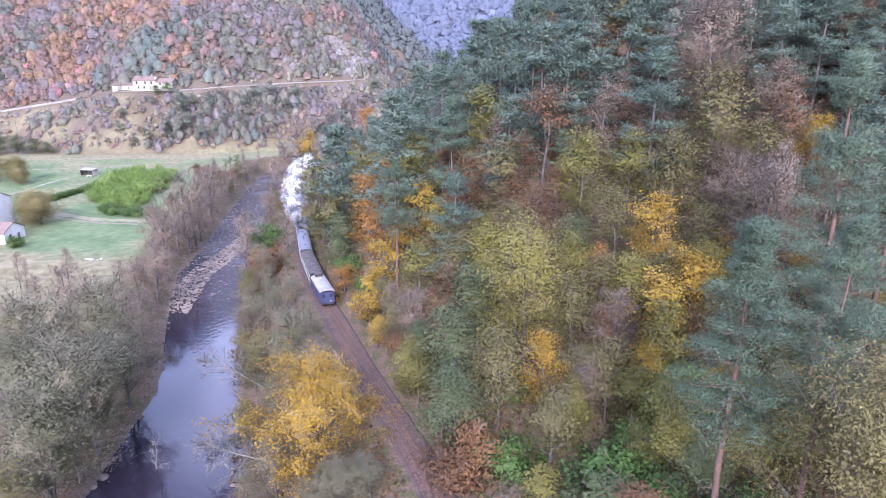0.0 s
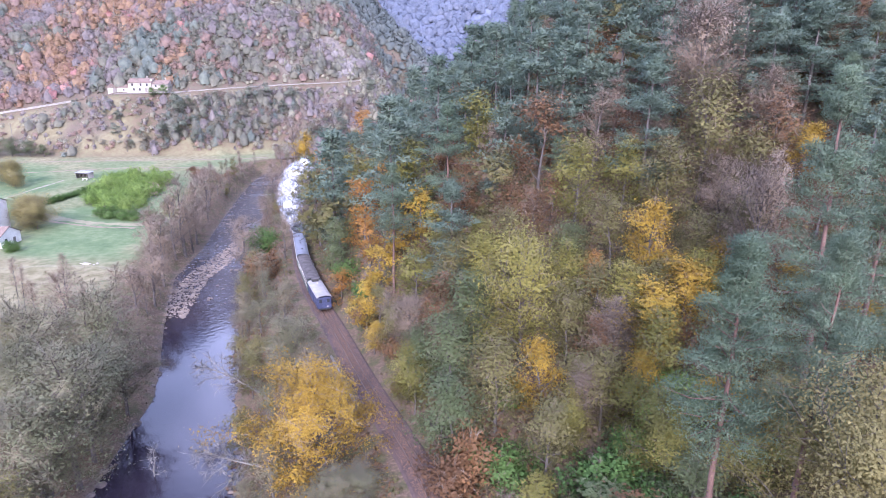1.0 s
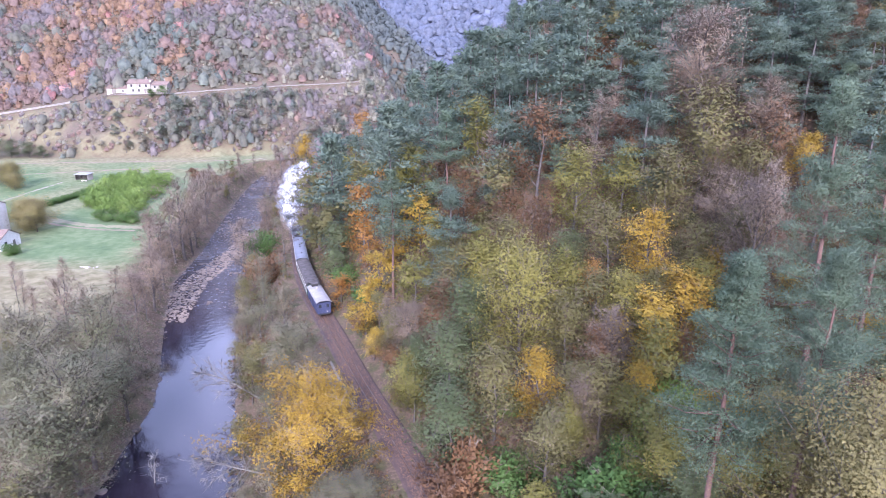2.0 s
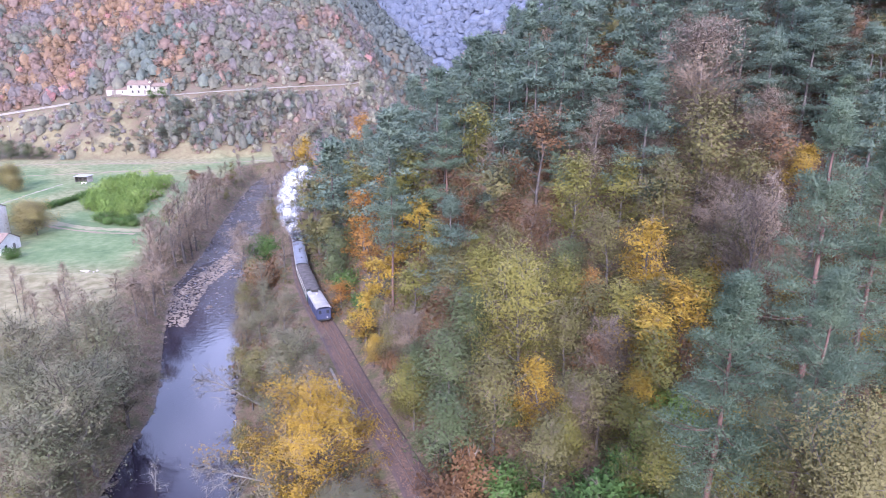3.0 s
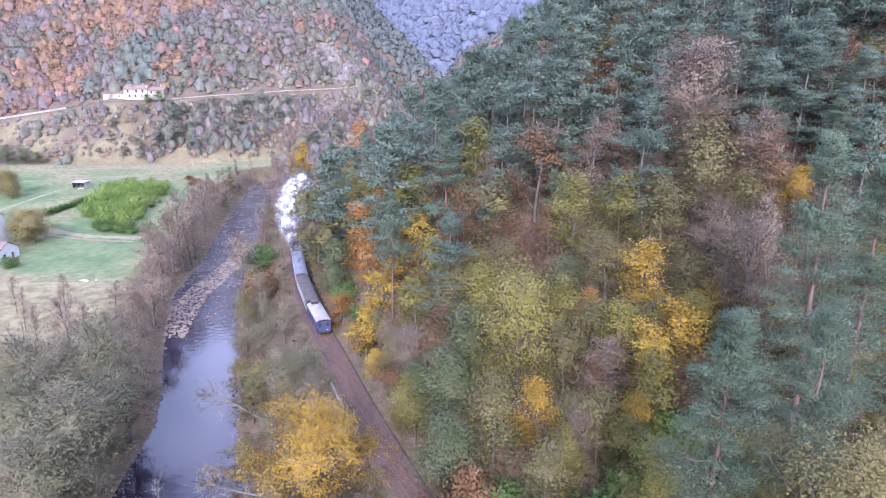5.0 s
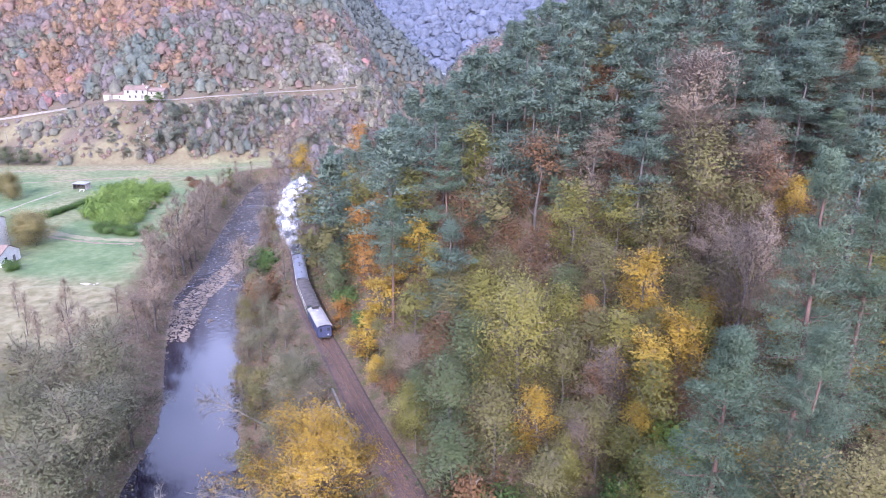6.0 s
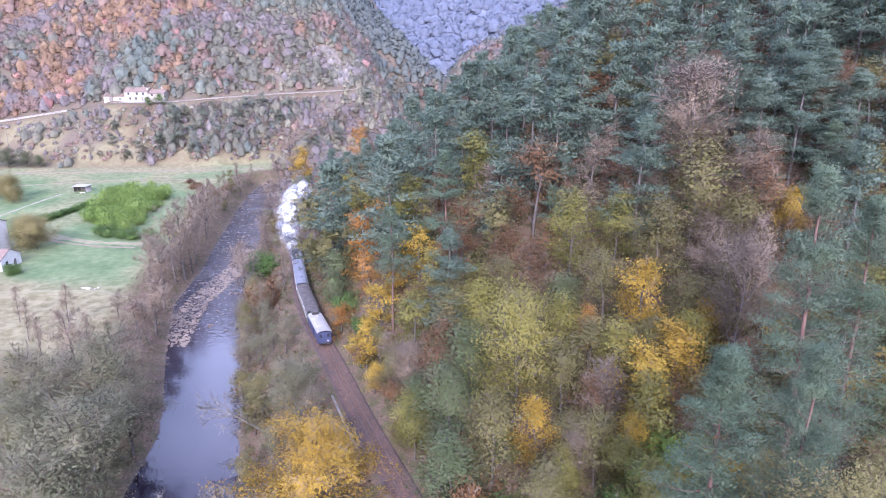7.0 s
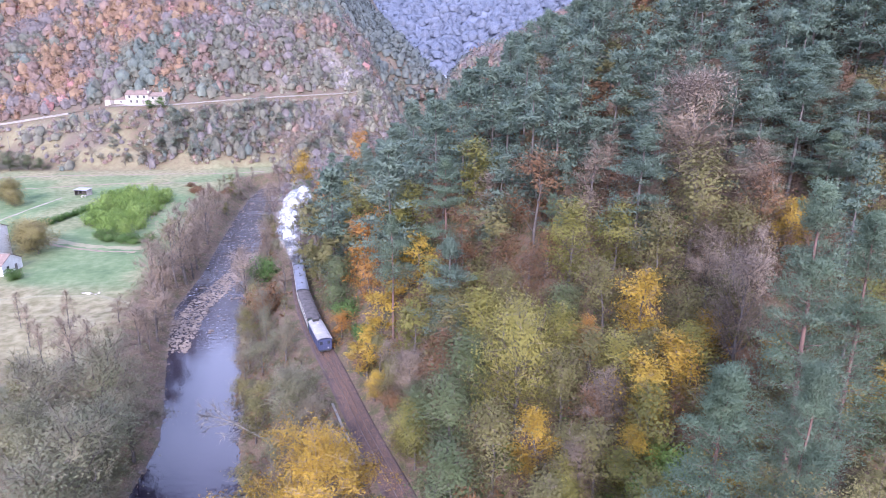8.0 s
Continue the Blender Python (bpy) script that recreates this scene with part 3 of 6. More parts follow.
def pine(seed, leaf, H=17.0, R=3.6, base=0.45, whorls=11, arms=5, clumps=4, blades=30, size=0.34, slim=0.16, puff=0.62, lean=0.0, snags=0):
    """A pine: a straight trunk, tiers of boughs, and at their ends flat cushions of needles with gaps between them."""
    rng = np.random.default_rng(seed)
    wood, tree = Wood(), new("pine_tree")
    n = 8
    f = np.linspace(0, 1, n)
    trunk = np.column_stack([np.cumsum(rng.normal(0, 0.005 * H, n)) * f + lean * H * f, np.cumsum(rng.normal(0, 0.005 * H, n)) * f, f * H * 0.97])
    wood.stem(trunk, 0.0105 * H * (1 - 0.84 * f) + 0.01, 7)
    mids, radii = [], []
    for i in range(whorls):
        q = min(1.0, max(0.0, (i + rng.uniform(-0.25, 0.25)) / (whorls - 1)))
        p0 = np.array([np.interp(min(0.985, base + (1 - base) * q), f, trunk[:, k]) for k in range(3)])
        turn = rng.uniform(0, 6.28)
        reach = R * (0.62 + 0.38 * math.sin(math.pi * min(1, 0.2 + 1.1 * q))) * (1 - 0.62 * q ** 2.4)
        for j in range(arms):
            q = min(1.0, max(0.0, q + rng.uniform(-0.75, 0.75) / whorls))
            p0 = np.array([np.interp(min(0.985, base + (1 - base) * q), f, trunk[:, k]) for k in range(3)])
            az = turn + (j + rng.uniform(-0.5, 0.5)) * 2 * math.pi / arms
            el = radians(-10 + 62 * q ** 1.4 + rng.uniform(-14, 18))
            length = reach * rng.uniform(0.5, 1.15)
            d = np.array([math.cos(az) * math.cos(el), math.sin(az) * math.cos(el), math.sin(el)])
            m = p0 + d * length * 0.5 - np.array([0, 0, 0.04 * length])
            e = p0 + d * length + np.array([0, 0, 0.12 * length])
            wood.stem([p0, m, e], 0.0022 * H * np.array([1, 0.7, 0.2]) * (1.15 - 0.6 * q), 3)
            side = np.array([-d[1], d[0], 0])
            for k in range(clumps):
                u = 1.0 - 0.8 * k / max(1, clumps - 1) * rng.uniform(0.6, 1.15)
                c = p0 + (e - p0) * u + side * rng.uniform(-0.5, 0.5) * length * (1.2 - 0.75 * u)
                mids.append(c + [0, 0, rng.uniform(-0.15, 0.3)])
                radii.append(puff * rng.uniform(0.6, 1.35) * (1 - 0.3 * q))
    for i in range(snags):
        g = rng.uniform(0.3, base)
        p0 = np.array([np.interp(g, f, trunk[:, k]) for k in range(3)])
        az = rng.uniform(0, 6.28)
        wood.stem([p0, p0 + np.array([math.cos(az), math.sin(az), rng.uniform(-0.3, 0.2)]) * rng.uniform(0.4, 0.5) * R], [0.03, 0.008], 3)
    mids, radii = np.array(mids), np.array(radii)
    part("trunk", wood.mesh("trunk", BARK_PINE if leaf == "pine" else BARK), None, tree)
    k = np.repeat(np.arange(len(mids)), blades)
    way = unit(rng.normal(size=(len(k), 3)) * [1, 1, 0.8] + [0, 0, 0.12])
    b = mids[k] + way * radii[k, None] * (rng.random((len(k), 1)) ** 0.5) * [1.2, 1.2, 0.62]
    core = np.column_stack([np.interp(b[:, 2], trunk[:, 2], trunk[:, 0]), np.interp(b[:, 2], trunk[:, 2], trunk[:, 1]), b[:, 2]])
    w = unit(way * 0.5 + unit(b - core) * 0.25 + rng.normal(0, 0.6, b.shape) + [0, 0, 0.3]) * (size * rng.uniform(0.7, 1.35, (len(k), 1)))
    across = unit(np.cross(w, rng.normal(size=w.shape))) * size * slim
    v = np.stack([b - across * 1.1, b + across * 1.1, b + w * 1.1], 1)
    away = way * [1, 1, 1.3] + unit(b - core) * 0.45 + [0, 0, 0.3]
    v, f = facing(v, away)
    me = mesh_of("crown", v, f, [LEAF[leaf]])
    part("crown", rounded(me, unit(np.cross(across, w)), away, 0.9), None, tree)
    return tree, H, R


def bush(seed, name, leaf, H=3.0, R=2.0, leaves=900, size=0.2, stems=14, twigs=250):
    rng = np.random.default_rng(seed)
    wood, tree = Wood(), new(name)
    grow, ways = [], []
    for i in range(stems):
        az, el = rng.uniform(0, 2 * math.pi), radians(rng.uniform(35, 85))
        d = np.array([math.cos(az) * math.cos(el), math.sin(az) * math.cos(el), math.sin(el)])
        L = min(R / max(0.2, math.cos(el)), H / math.sin(el)) * rng.uniform(0.7, 0.95)
        pts = np.array([d * 0.05, d * L * 0.5 + rng.normal(0, 0.08 * L, 3), d * L])
        wood.stem(pts, 0.03 * np.array([1, 0.7, 0.25]), 3)
        for u in np.linspace(0.35, 1, 6):
            grow.append(pts[0] + (pts[2] - pts[0]) * u + rng.normal(0, 0.12 * R, 3))
            ways.append(d)
    grow, ways = np.array(grow), np.array(ways)
    grow[:, 2] = np.abs(grow[:, 2])
    part("stems", wood.mesh("stems", BARK), None, tree)
    if twigs:
        i = rng.integers(0, len(grow), twigs)
        tagged(part("branching", twigs_mesh("branching", grow[i], unit(ways[i] + rng.normal(0, 0.5, (twigs, 3))) * rng.uniform(0.3, 1.0, (twigs, 1)), 0.018, TWIG), None, tree), kind="stuff")
    if leaves:
        i = rng.integers(0, len(grow), leaves)
        c = grow[i] + rng.normal(0, 0.2 * R, (leaves, 3)) * [1, 1, 0.7]
        c[:, 2] = np.abs(c[:, 2])
        part("crown", leaves_mesh("crown", c, size, LEAF[leaf], rng, 0.3, 0.6, unit(c - [0, 0, H * 0.3]) * 0.7), None, tree)
    return tree, H, R


class Kind:
    """Variants of one kind of plant, built once and set out as copies."""

    def __init__(self, make, label, category, group):
        self.make, self.tags = make, (label, category, group)
        self.built, self.used, self.count = {}, {}, 0

    def plant(self, x, y, H, R, pick=None, sink=0.15, turn=None, z=None):
        i = (self.count if pick is None else pick) % len(self.make)
        self.count += 1
        if i not in self.built:
            self.built[i] = self.make[i]()
            tagged(self.built[i][0], *self.tags)
        ob, H0, R0 = self.built[i]
        s = Vector((R / R0, R / R0, H / H0))
        ground_z = float(height(x, y)) if z is None else z
        rot = random.uniform(0, 360) if turn is None else turn
        m = pose(x, y, ground_z - sink, 0, 0, rot)
        if i not in self.used:
            self.used[i] = s
            ob.matrix_basis = m @ Matrix.Diagonal((*s, 1))
            return ob
        k = self.used[i]
        return copy_thing(ob, m @ Matrix.Diagonal((s.x / k.x, s.y / k.y, s.z / k.z, 1)))
# ---- ground, water, road ----
def span(*pieces):
    out = []
    for lo, hi, step in pieces:
        out += list(np.arange(lo, hi, step))
    return np.array(out + [pieces[-1][1]])


def sheet():
    xs = span((-1600, -320, 40), (-320, -130, 3.2), (-130, 72, 1.7), (72, 150, 4), (150, 1600, 50))
    ys = span((-320, 30, 12), (30, 180, 1.7), (180, 480, 2.8), (480, 900, 11), (900, 2900, 55))
    gx, gy = np.meshgrid(xs, ys)
    x, y = gx.ravel(), gy.ravel()
    z = height(x, y)
    n, k = len(xs), len(ys)
    i = (np.arange(k - 1)[:, None] * n + np.arange(n - 1)[None]).ravel()
    me = mesh_of("ground", np.column_stack([x, y, z]), [np.column_stack([i, i + 1, i + n + 1, i + n])], [GROUND], smooth=True)
    xt, xl, xr = np.interp(y, TRACK_Y, TRACK_X), np.interp(y, RIVER_Y, RIVER_L), np.interp(y, RIVER_Y, RIVER_R)
    v = y - np.interp(x, ROAD_X, ROAD_Y)
    blot = lattice(x, y, 14, 11)
    grass = ramp(xl - x, 9, 15) * (1 - ramp(v, -58, -42)) * ramp(y - 0.28 * (-60 - x), 98, 110)
    terrace = ramp(v, -58, -44) * (1 - ramp(v, -8, -4)) * (x < xl) * (y > 300)
    grass = np.maximum(grass, terrace * 0.75 * ramp(lattice(x, y, 13, 12), 0.3, 0.75) * (1 - 0.6 * ramp(x, -130, -80)))
    dry = np.clip(ramp(blot, 0.45, 0.8) * 0.5 + (1 - ramp(y, 145, 165)) + 0.25 * ramp(y, 282, 300) + 0.3 * ramp(v, -75, -60) + 0.7 * terrace, 0, 1)
    grit = ramp(np.minimum(x - xl, xr - x), -0.8, 0.3) * 0.7
    grit = np.maximum(grit, 0.4 * ramp(v, -50, -40) * (1 - ramp(v, -12, -4)) * (x < xl) * ramp(blot, 0.3, 0.6))
    cliff = ramp(lattice(x, y, 26, 21) * 0.7 + 0.3 * lattice(x, y, 8, 22), 0.56, 0.68)
    near_edge = ramp(x, -130, -75) * (v > 4) * (y < 600)
    rock = np.where(v > 4, cliff * (0.25 + 0.75 * near_edge) + near_edge * ramp(x, -75, -40) * 0.7, 0) * (x < 20) * (y > 300)
    rubble = ramp(v, -38, -30) * ramp(14 - np.abs(x + 88 - 0.6 * (y - 365)), 0, 6) * ramp(y, 340, 350) * (1 - ramp(v, -9, -5))
    rock = np.clip(np.maximum(rock, 0.30 * (v > 4) * (y > 380) * (x < 0)), 0, 1)
    grit = np.maximum(grit, rubble * 0.9)
    for name, values in (("grass", grass), ("dry", dry), ("grit", grit), ("rock", rock)):
        me.attributes.new(name, "FLOAT", "POINT").data.foreach_set("value", np.asarray(values, np.float32))
    return tagged(new("ground", me), "valley floor of grass and leaf-littered slopes", "ground", kind="structure")


def ribbon(name, ys, x0, x1, z, mat, across=2):
    """A strip over ys from x0 to x1 at height z."""
    ys = np.asarray(ys, float)
    f = np.linspace(0, 1, across)
    x = x0[:, None] * (1 - f) + x1[:, None] * f
    v = np.stack([x, np.repeat(ys[:, None], across, 1), np.broadcast_to(np.asarray(z, float).reshape(-1, 1), x.shape)], 2).reshape(-1, 3)
    i = (np.arange(len(ys) - 1)[:, None] * across + np.arange(across - 1)[None]).ravel()
    return mesh_of(name, v, [np.column_stack([i, i + 1, i + across + 1, i + across])], [mat], smooth=True)


sheet()
wy = np.arange(-300, 620, 2.5)
water_mesh = ribbon("water", wy, np.interp(wy, RIVER_Y, RIVER_L) - 2.5, np.interp(wy, RIVER_Y, RIVER_R) + 2.5, np.zeros(len(wy)), WATER, 12)
wv = np.empty(len(water_mesh.vertices) * 3, np.float32)
water_mesh.vertices.foreach_get("co", wv)
wv = wv.reshape(-1, 3)
rapid = ramp(wv[:, 1], 108, 180) * (0.55 + 0.45 * lattice(wv[:, 0], wv[:, 1], 9, 31))
water_mesh.attributes.new("rapid", "FLOAT", "POINT").data.foreach_set("value", rapid.astype(np.float32))
tagged(new("water", water_mesh), "dark still river pool below stony rapids", "river", kind="structure")
rx = np.arange(-420, -41, 2.0)
ry, rz = np.interp(rx, ROAD_X, ROAD_Y), np.interp(rx, ROAD_X, ROAD_Z)
rv = np.stack([np.column_stack([rx, ry + o, rz + 0.12]) for o in (-2.8, 2.8)], 1).reshape(-1, 3)
ri = np.arange(len(rx) - 1) * 2
tagged(new("road", mesh_of("road", rv, [np.column_stack([ri, ri + 2, ri + 3, ri + 1])], [ASPHALT])), "pale asphalt road cut into the hillside", "road", kind="structure")


def far_height(x, y):
    z = 10 + 0.42 * (y - 1150) + 0.45 * np.maximum(0, np.abs(x + 0.02 * y) - 60) + 130 * (lattice(x, y, 240, 7) - 0.5) + 50 * (lattice(x, y, 70, 8) - 0.5)
    return z + 40 * np.abs(lattice(x + 0.5 * y, y, 120, 9) - 0.5) + 11 * lattice(x, y, 26, 10) + 8 * lattice(x, y, 13, 12)


def far_hills():
    """The hills that close the valley, with distance haze put into their blue colour."""
    xs, ys = span((-1500, -380, 56), (-380, 480, 6.5), (480, 1500, 51)), span((1150, 1800, 7.0), (1800, 2800, 50))
    gx, gy = np.meshgrid(xs, ys)
    x, y = gx.ravel(), gy.ravel()
    n, k = len(xs), len(ys)
    i = (np.arange(k - 1)[:, None] * n + np.arange(n - 1)[None]).ravel()
    me = mesh_of("backdrop", np.column_stack([x, y, far_height(x, y)]), [np.column_stack([i, i + 1, i + n + 1, i + n])], [HAZE_HILLS], smooth=True)
    tagged(new("backdrop", me), "hills closing the valley, blue distance haze in their colour", "hills", kind="structure")


def far_hill_spots():
    g = np.random.default_rng(33)
    x, y = g.uniform(-230, 330, 2400), g.uniform(1150, 1700, 2400)
    return np.column_stack([x, y, far_height(x, y), g.uniform(8, 16, 2400)])


far_hills()
# ---- where the larger trees stand: x, y, height, crown radius ----
SPOTS = {}
SPOTS["dark_pine"] = [(41.1, 79, 17.8, 3.7), (45.2, 77.8, 17.5, 3.6), (48, 72.6, 13.5, 2.8), (27.7, 82.3, 21.6, 4.5), (29.1, 102.2, 21, 4.4), (20.5, 103.3, 21.5, 4.5), (25.2, 108.8, 22.3, 4.7), (16.4, 105.9, 23.3, 4.9), (11.6, 129, 21.5, 4.5), (6.1, 131.9, 24.8, 5.2), (-0.1, 127.3, 24.3, 5.1), (5.4, 121.8, 20.7, 4.3), (-6.4, 162.1, 24.2, 5), (26, 100.5, 12.7, 2.6), (20.7, 96, 11.3, 2.4), (-8.4, 113.8, 29.5, 6.1), (-23.5, 135, 29.6, 6.2), (50.3, 74.6, 15.2, 3.2), (17.7, 126.2, 20.8, 4.3), (34.7, 100.3, 18.4, 3.8), (41.2, 87, 17.6, 3.7), (49.4, 79.9, 13, 2.7)]
SPOTS["dark_pine"] += [(13.3, 115.3, 17.1, 3.6), (2.4, 86.8, 21, 4.2), (47.3, 80.6, 17, 4.2)]
SPOTS["pine"] = [(1.9, 100.4, 23, 5), (-7.2, 99.2, 22.3, 4.8), (46.7, 72.8, 11.7, 2.5), (18.3, 92.2, 9.6, 2.1), (19.6, 36.6, 28.8, 3.9), (24.8, 36.2, 26.6, 3.2)]
SPOTS["broad_pine"] = [(31.8, 47.8, 31.5, 5.6), (37.4, 50.5, 25, 4.6)]
SPOTS["gold"] = [(-3.3, 73.4, 9.5, 2.6), (7.4, 114.8, 15.7, 4.4), (19.6, 84.2, 14.5, 4), (-7.9, 118.6, 15.7, 4.4), (6.8, 81.3, 13.9, 3.9), (-2.3, 71, 9, 2.5), (23.5, 58, 11.2, 3.1), (20.4, 49.8, 10.8, 3), (-3.6, 119.9, 13.8, 3.8), (14.5, 57.1, 7.3, 2), (25, 81.9, 12.1, 3.3), (-0.6, 96.2, 13, 3.6), (21.3, 48.5, 8.5, 2.8), (26.5, 45, 6.5, 2.6), (30, 44, 8, 2.8), (13.7, 56, 6.5, 2.6)]
SPOTS["olive"] = [(-6, 84.7, 9, 2.5), (-9, 92.7, 8.9, 2.5), (33.3, 77.3, 17.2, 4.8), (37, 72.3, 11.7, 3.3), (22.3, 75, 12.5, 3.5), (28.7, 75.4, 13.6, 3.8), (7.3, 62.4, 13.4, 3.7), (11.7, 53.7, 10.8, 3), (15.7, 66.5, 11.6, 3.2), (19.3, 68.8, 10.7, 3), (30.1, 47.2, 9.3, 2.6), (30.1, 68.2, 9.2, 2.6), (3, 85.9, 13.2, 3.7), (10.9, 85.1, 11.5, 3.2), (17.8, 57.6, 10.3, 2.9), (9.8, 96.1, 14.2, 3.9), (-29.1, 145.1, 21.9, 6.1), (-23.7, 130.3, 15.4, 4.3)]
SPOTS["grey_green"] = [(-1.8, 76.3, 8.5, 2.7), (5.2, 75.5, 13.4, 4.2), (2.3, 70, 13.3, 4.1), (18, 78.6, 8.9, 2.8), (2.6, 60.1, 12.7, 4), (-20.2, 124.1, 11.3, 3.5), (-20.3, 117.4, 10.8, 3.4), (-45.1, 202.6, 18, 5.6), (22, 44.6, 7, 2.8)]
SPOTS["yellow"] = [(25.5, 70.7, 12.3, 3.6), (26.9, 62.6, 11.2, 3.3), (-11.4, 94.1, 11.6, 3.4), (-9.4, 101.2, 10.7, 3.1), (-9.4, 87.9, 6.6, 2), (12.1, 61.6, 10.4, 3.1), (-58.5, 267.2, 20.8, 6.1), (39.5, 52.4, 6.9, 2), (42.3, 71.9, 8.7, 2.6), (37.1, 60.5, 6.8, 2)]
SPOTS["russet"] = [(16.2, 97.4, 17.2, 4.8), (39.5, 73.2, 12.9, 3.6), (11.6, 90, 12, 3.3), (51.7, 81.4, 9.9, 2.8), (27.3, 86.1, 11.1, 3.1), (3, 96.5, 12.9, 3.6), (4.8, 102, 13.5, 3.7), (13.8, 84.2, 11.3, 3.1), (33.9, 59.6, 8.2, 2.3), (18.1, 62.4, 9.9, 2.7), (26.4, 59, 7.3, 2), (48.7, 79.9, 9.8, 2.7)]
SPOTS["orange"] = [(-15.3, 123.8, 15.3, 4), (-12.8, 112.6, 12.1, 3.2), (-31.2, 239.7, 20.6, 5.4), (20.1, 72.6, 7.9, 2.1)]
SPOTS["bare"] = [(35.4, 84.9, 18.8, 6.8), (24.6, 94.8, 12.8, 4), (40.4, 76.8, 11.9, 3.7), (33.6, 71.4, 11.5, 3.6), (-3.3, 81.7, 10.9, 3.4), (19.7, 61.6, 10.6, 3.3), (29.1, 84.3, 9.7, 3), (10.8, 109.6, 11.1, 3.5), (-7.4, 90.6, 8.5, 2.7), (27.7, 97.8, 11.1, 3.5), (-62.9, 127.2, 15.7, 4.9), (-67.5, 141.9, 19.5, 6.1), (-72.3, 166.3, 25.1, 7.8), (-50.3, 150.8, 18.4, 5.8), (-72.6, 160.9, 19.5, 6.1), (-67.7, 142.4, 15.3, 4.8), (-67.5, 104.9, 16.4, 5.1), (-74, 178.9, 16.3, 5.1), (-62, 118, 12.8, 4), (-68, 241.7, 18, 5.6), (-71.6, 273.1, 20.2, 6.3), (-54.6, 187.5, 14.1, 4.4)]
SPOTS["bare"] += [(-36.7, 139.8, 10.6, 3.3), (-79.9, 329, 28.9, 9)]
SPOTS["green_bush"] = [(9, 65.3, 3.1, 1.7), (-17.4, 115.4, 4.8, 2.55), (-45.9, 157.2, 7.8, 4.1), (-13.4, 105.9, 3.675, 1.95), (15.8, 49.5, 5.5, 3.3), (8.2, 55.8, 4.4, 2.9), (24.2, 40.5, 5, 2.6), (20, 45, 4.5, 2.4)]
SPOTS["russet_bush"] = [(-11.1, 96.5, 4.1, 2.2), (-6, 84.2, 3.7, 1.9), (-4.1, 76, 3.2, 1.7), (-38.9, 133.2, 7.3, 3.9), (3.6, 58, 7, 3.3), (1.8, 55.5, 5, 2.6)]
SPOTS["straw"] = [(27.3, 29.8, 18.6, 6.8)]
SPOTS["bare_olive"] = [(-20.7, 85.7, 11.6, 4.7), (-23.3, 86.8, 10.3, 4.1), (-33.6, 108.2, 8.8, 3.5), (-17.9, 82.1, 7.5, 3), (-28.5, 107.1, 8.6, 3.4), (-54.8, 78.6, 21.2, 6.6), (-50.7, 83.7, 19.9, 6.2), (-44.8, 67.2, 21.8, 6.8), (-45.8, 72.4, 18.9, 5.9), (-44.2, 60.7, 18.1, 5.7), (-44.3, 61.1, 16.4, 5.1), (-47.2, 84, 14.9, 4.7), (-53.8, 71, 17.2, 5.4), (-11.2, 56.8, 6.6, 2.7), (-7.8, 58, 5, 2), (-46.1, 74.5, 9.9, 3.1)]
SPOTS["gold"] += [(17.3, 74.3, 10, 3.4), (22.5, 66.5, 9.5, 3.2), (29.5, 63.5, 9, 3.2), (20.6, 55.2, 7.5, 2.8)]
SPOTS["yellow"] += [(23.6, 61.2, 12, 3.4), (31, 66, 8, 2.8), (21.8, 56.8, 8.5, 2.6)]
SPOTS["olive"] += [(25.5, 66.3, 9, 3.2), (16.5, 60.5, 8, 3.0), (34, 66, 10, 3.4), (36.5, 56.5, 9, 3.2), (30, 57, 8.5, 3.2), (33, 53, 8, 3.0)]
SPOTS["bare"] += [(33.5, 62.5, 17, 4.0), (15.9, 57.2, 9, 2.6)]
SPOTS["bare"] += [(-76.6, 185, 21, 5.2), (-80, 204, 20, 5.2), (-74.9, 152, 15, 4.2), (-84, 216, 18, 5), (-72.5, 172, 18, 4.8), (-79, 194, 20, 5), (-88, 228, 16, 4.5)]
SPOTS["bare"] += [(-87.3, 121, 11, 1.8), (-82, 127, 12, 2), (-77.5, 110.4, 12, 2), (-70, 113, 11, 2), (-95.6, 130.6, 10, 1.6), (-61.4, 120.7, 11, 2.2)]
SPOTS["big_gold"] = [(10.8, 69.6, 19.1, 6.2)]
SPOTS["lime_bush"] = [(23.1, 53.9, 4.5, 2.4), (24.6, 55.8, 4.5, 2.4), (21.4, 51.4, 4.2, 2.2), (26.2, 54, 4.6, 2.4)]
SPOTS["green_bush"] += [(18.6, 50.6, 4, 2.2), (19.8, 53, 3.6, 2.0)]
SPOTS["bare_olive"] += [(-9.6, 56, 7, 2.8), (-6.4, 55.4, 5, 2.2), (-12.6, 54.5, 7, 2.8)]
SPOTS["big_maple"] = [(-13.4, 63.4, 14.4, 7.4)]
# ---- kinds of trees ----
def forms(fn, seeds, *a, **k):
    return [lambda s=s: fn(s, *a, **k) for s in seeds]


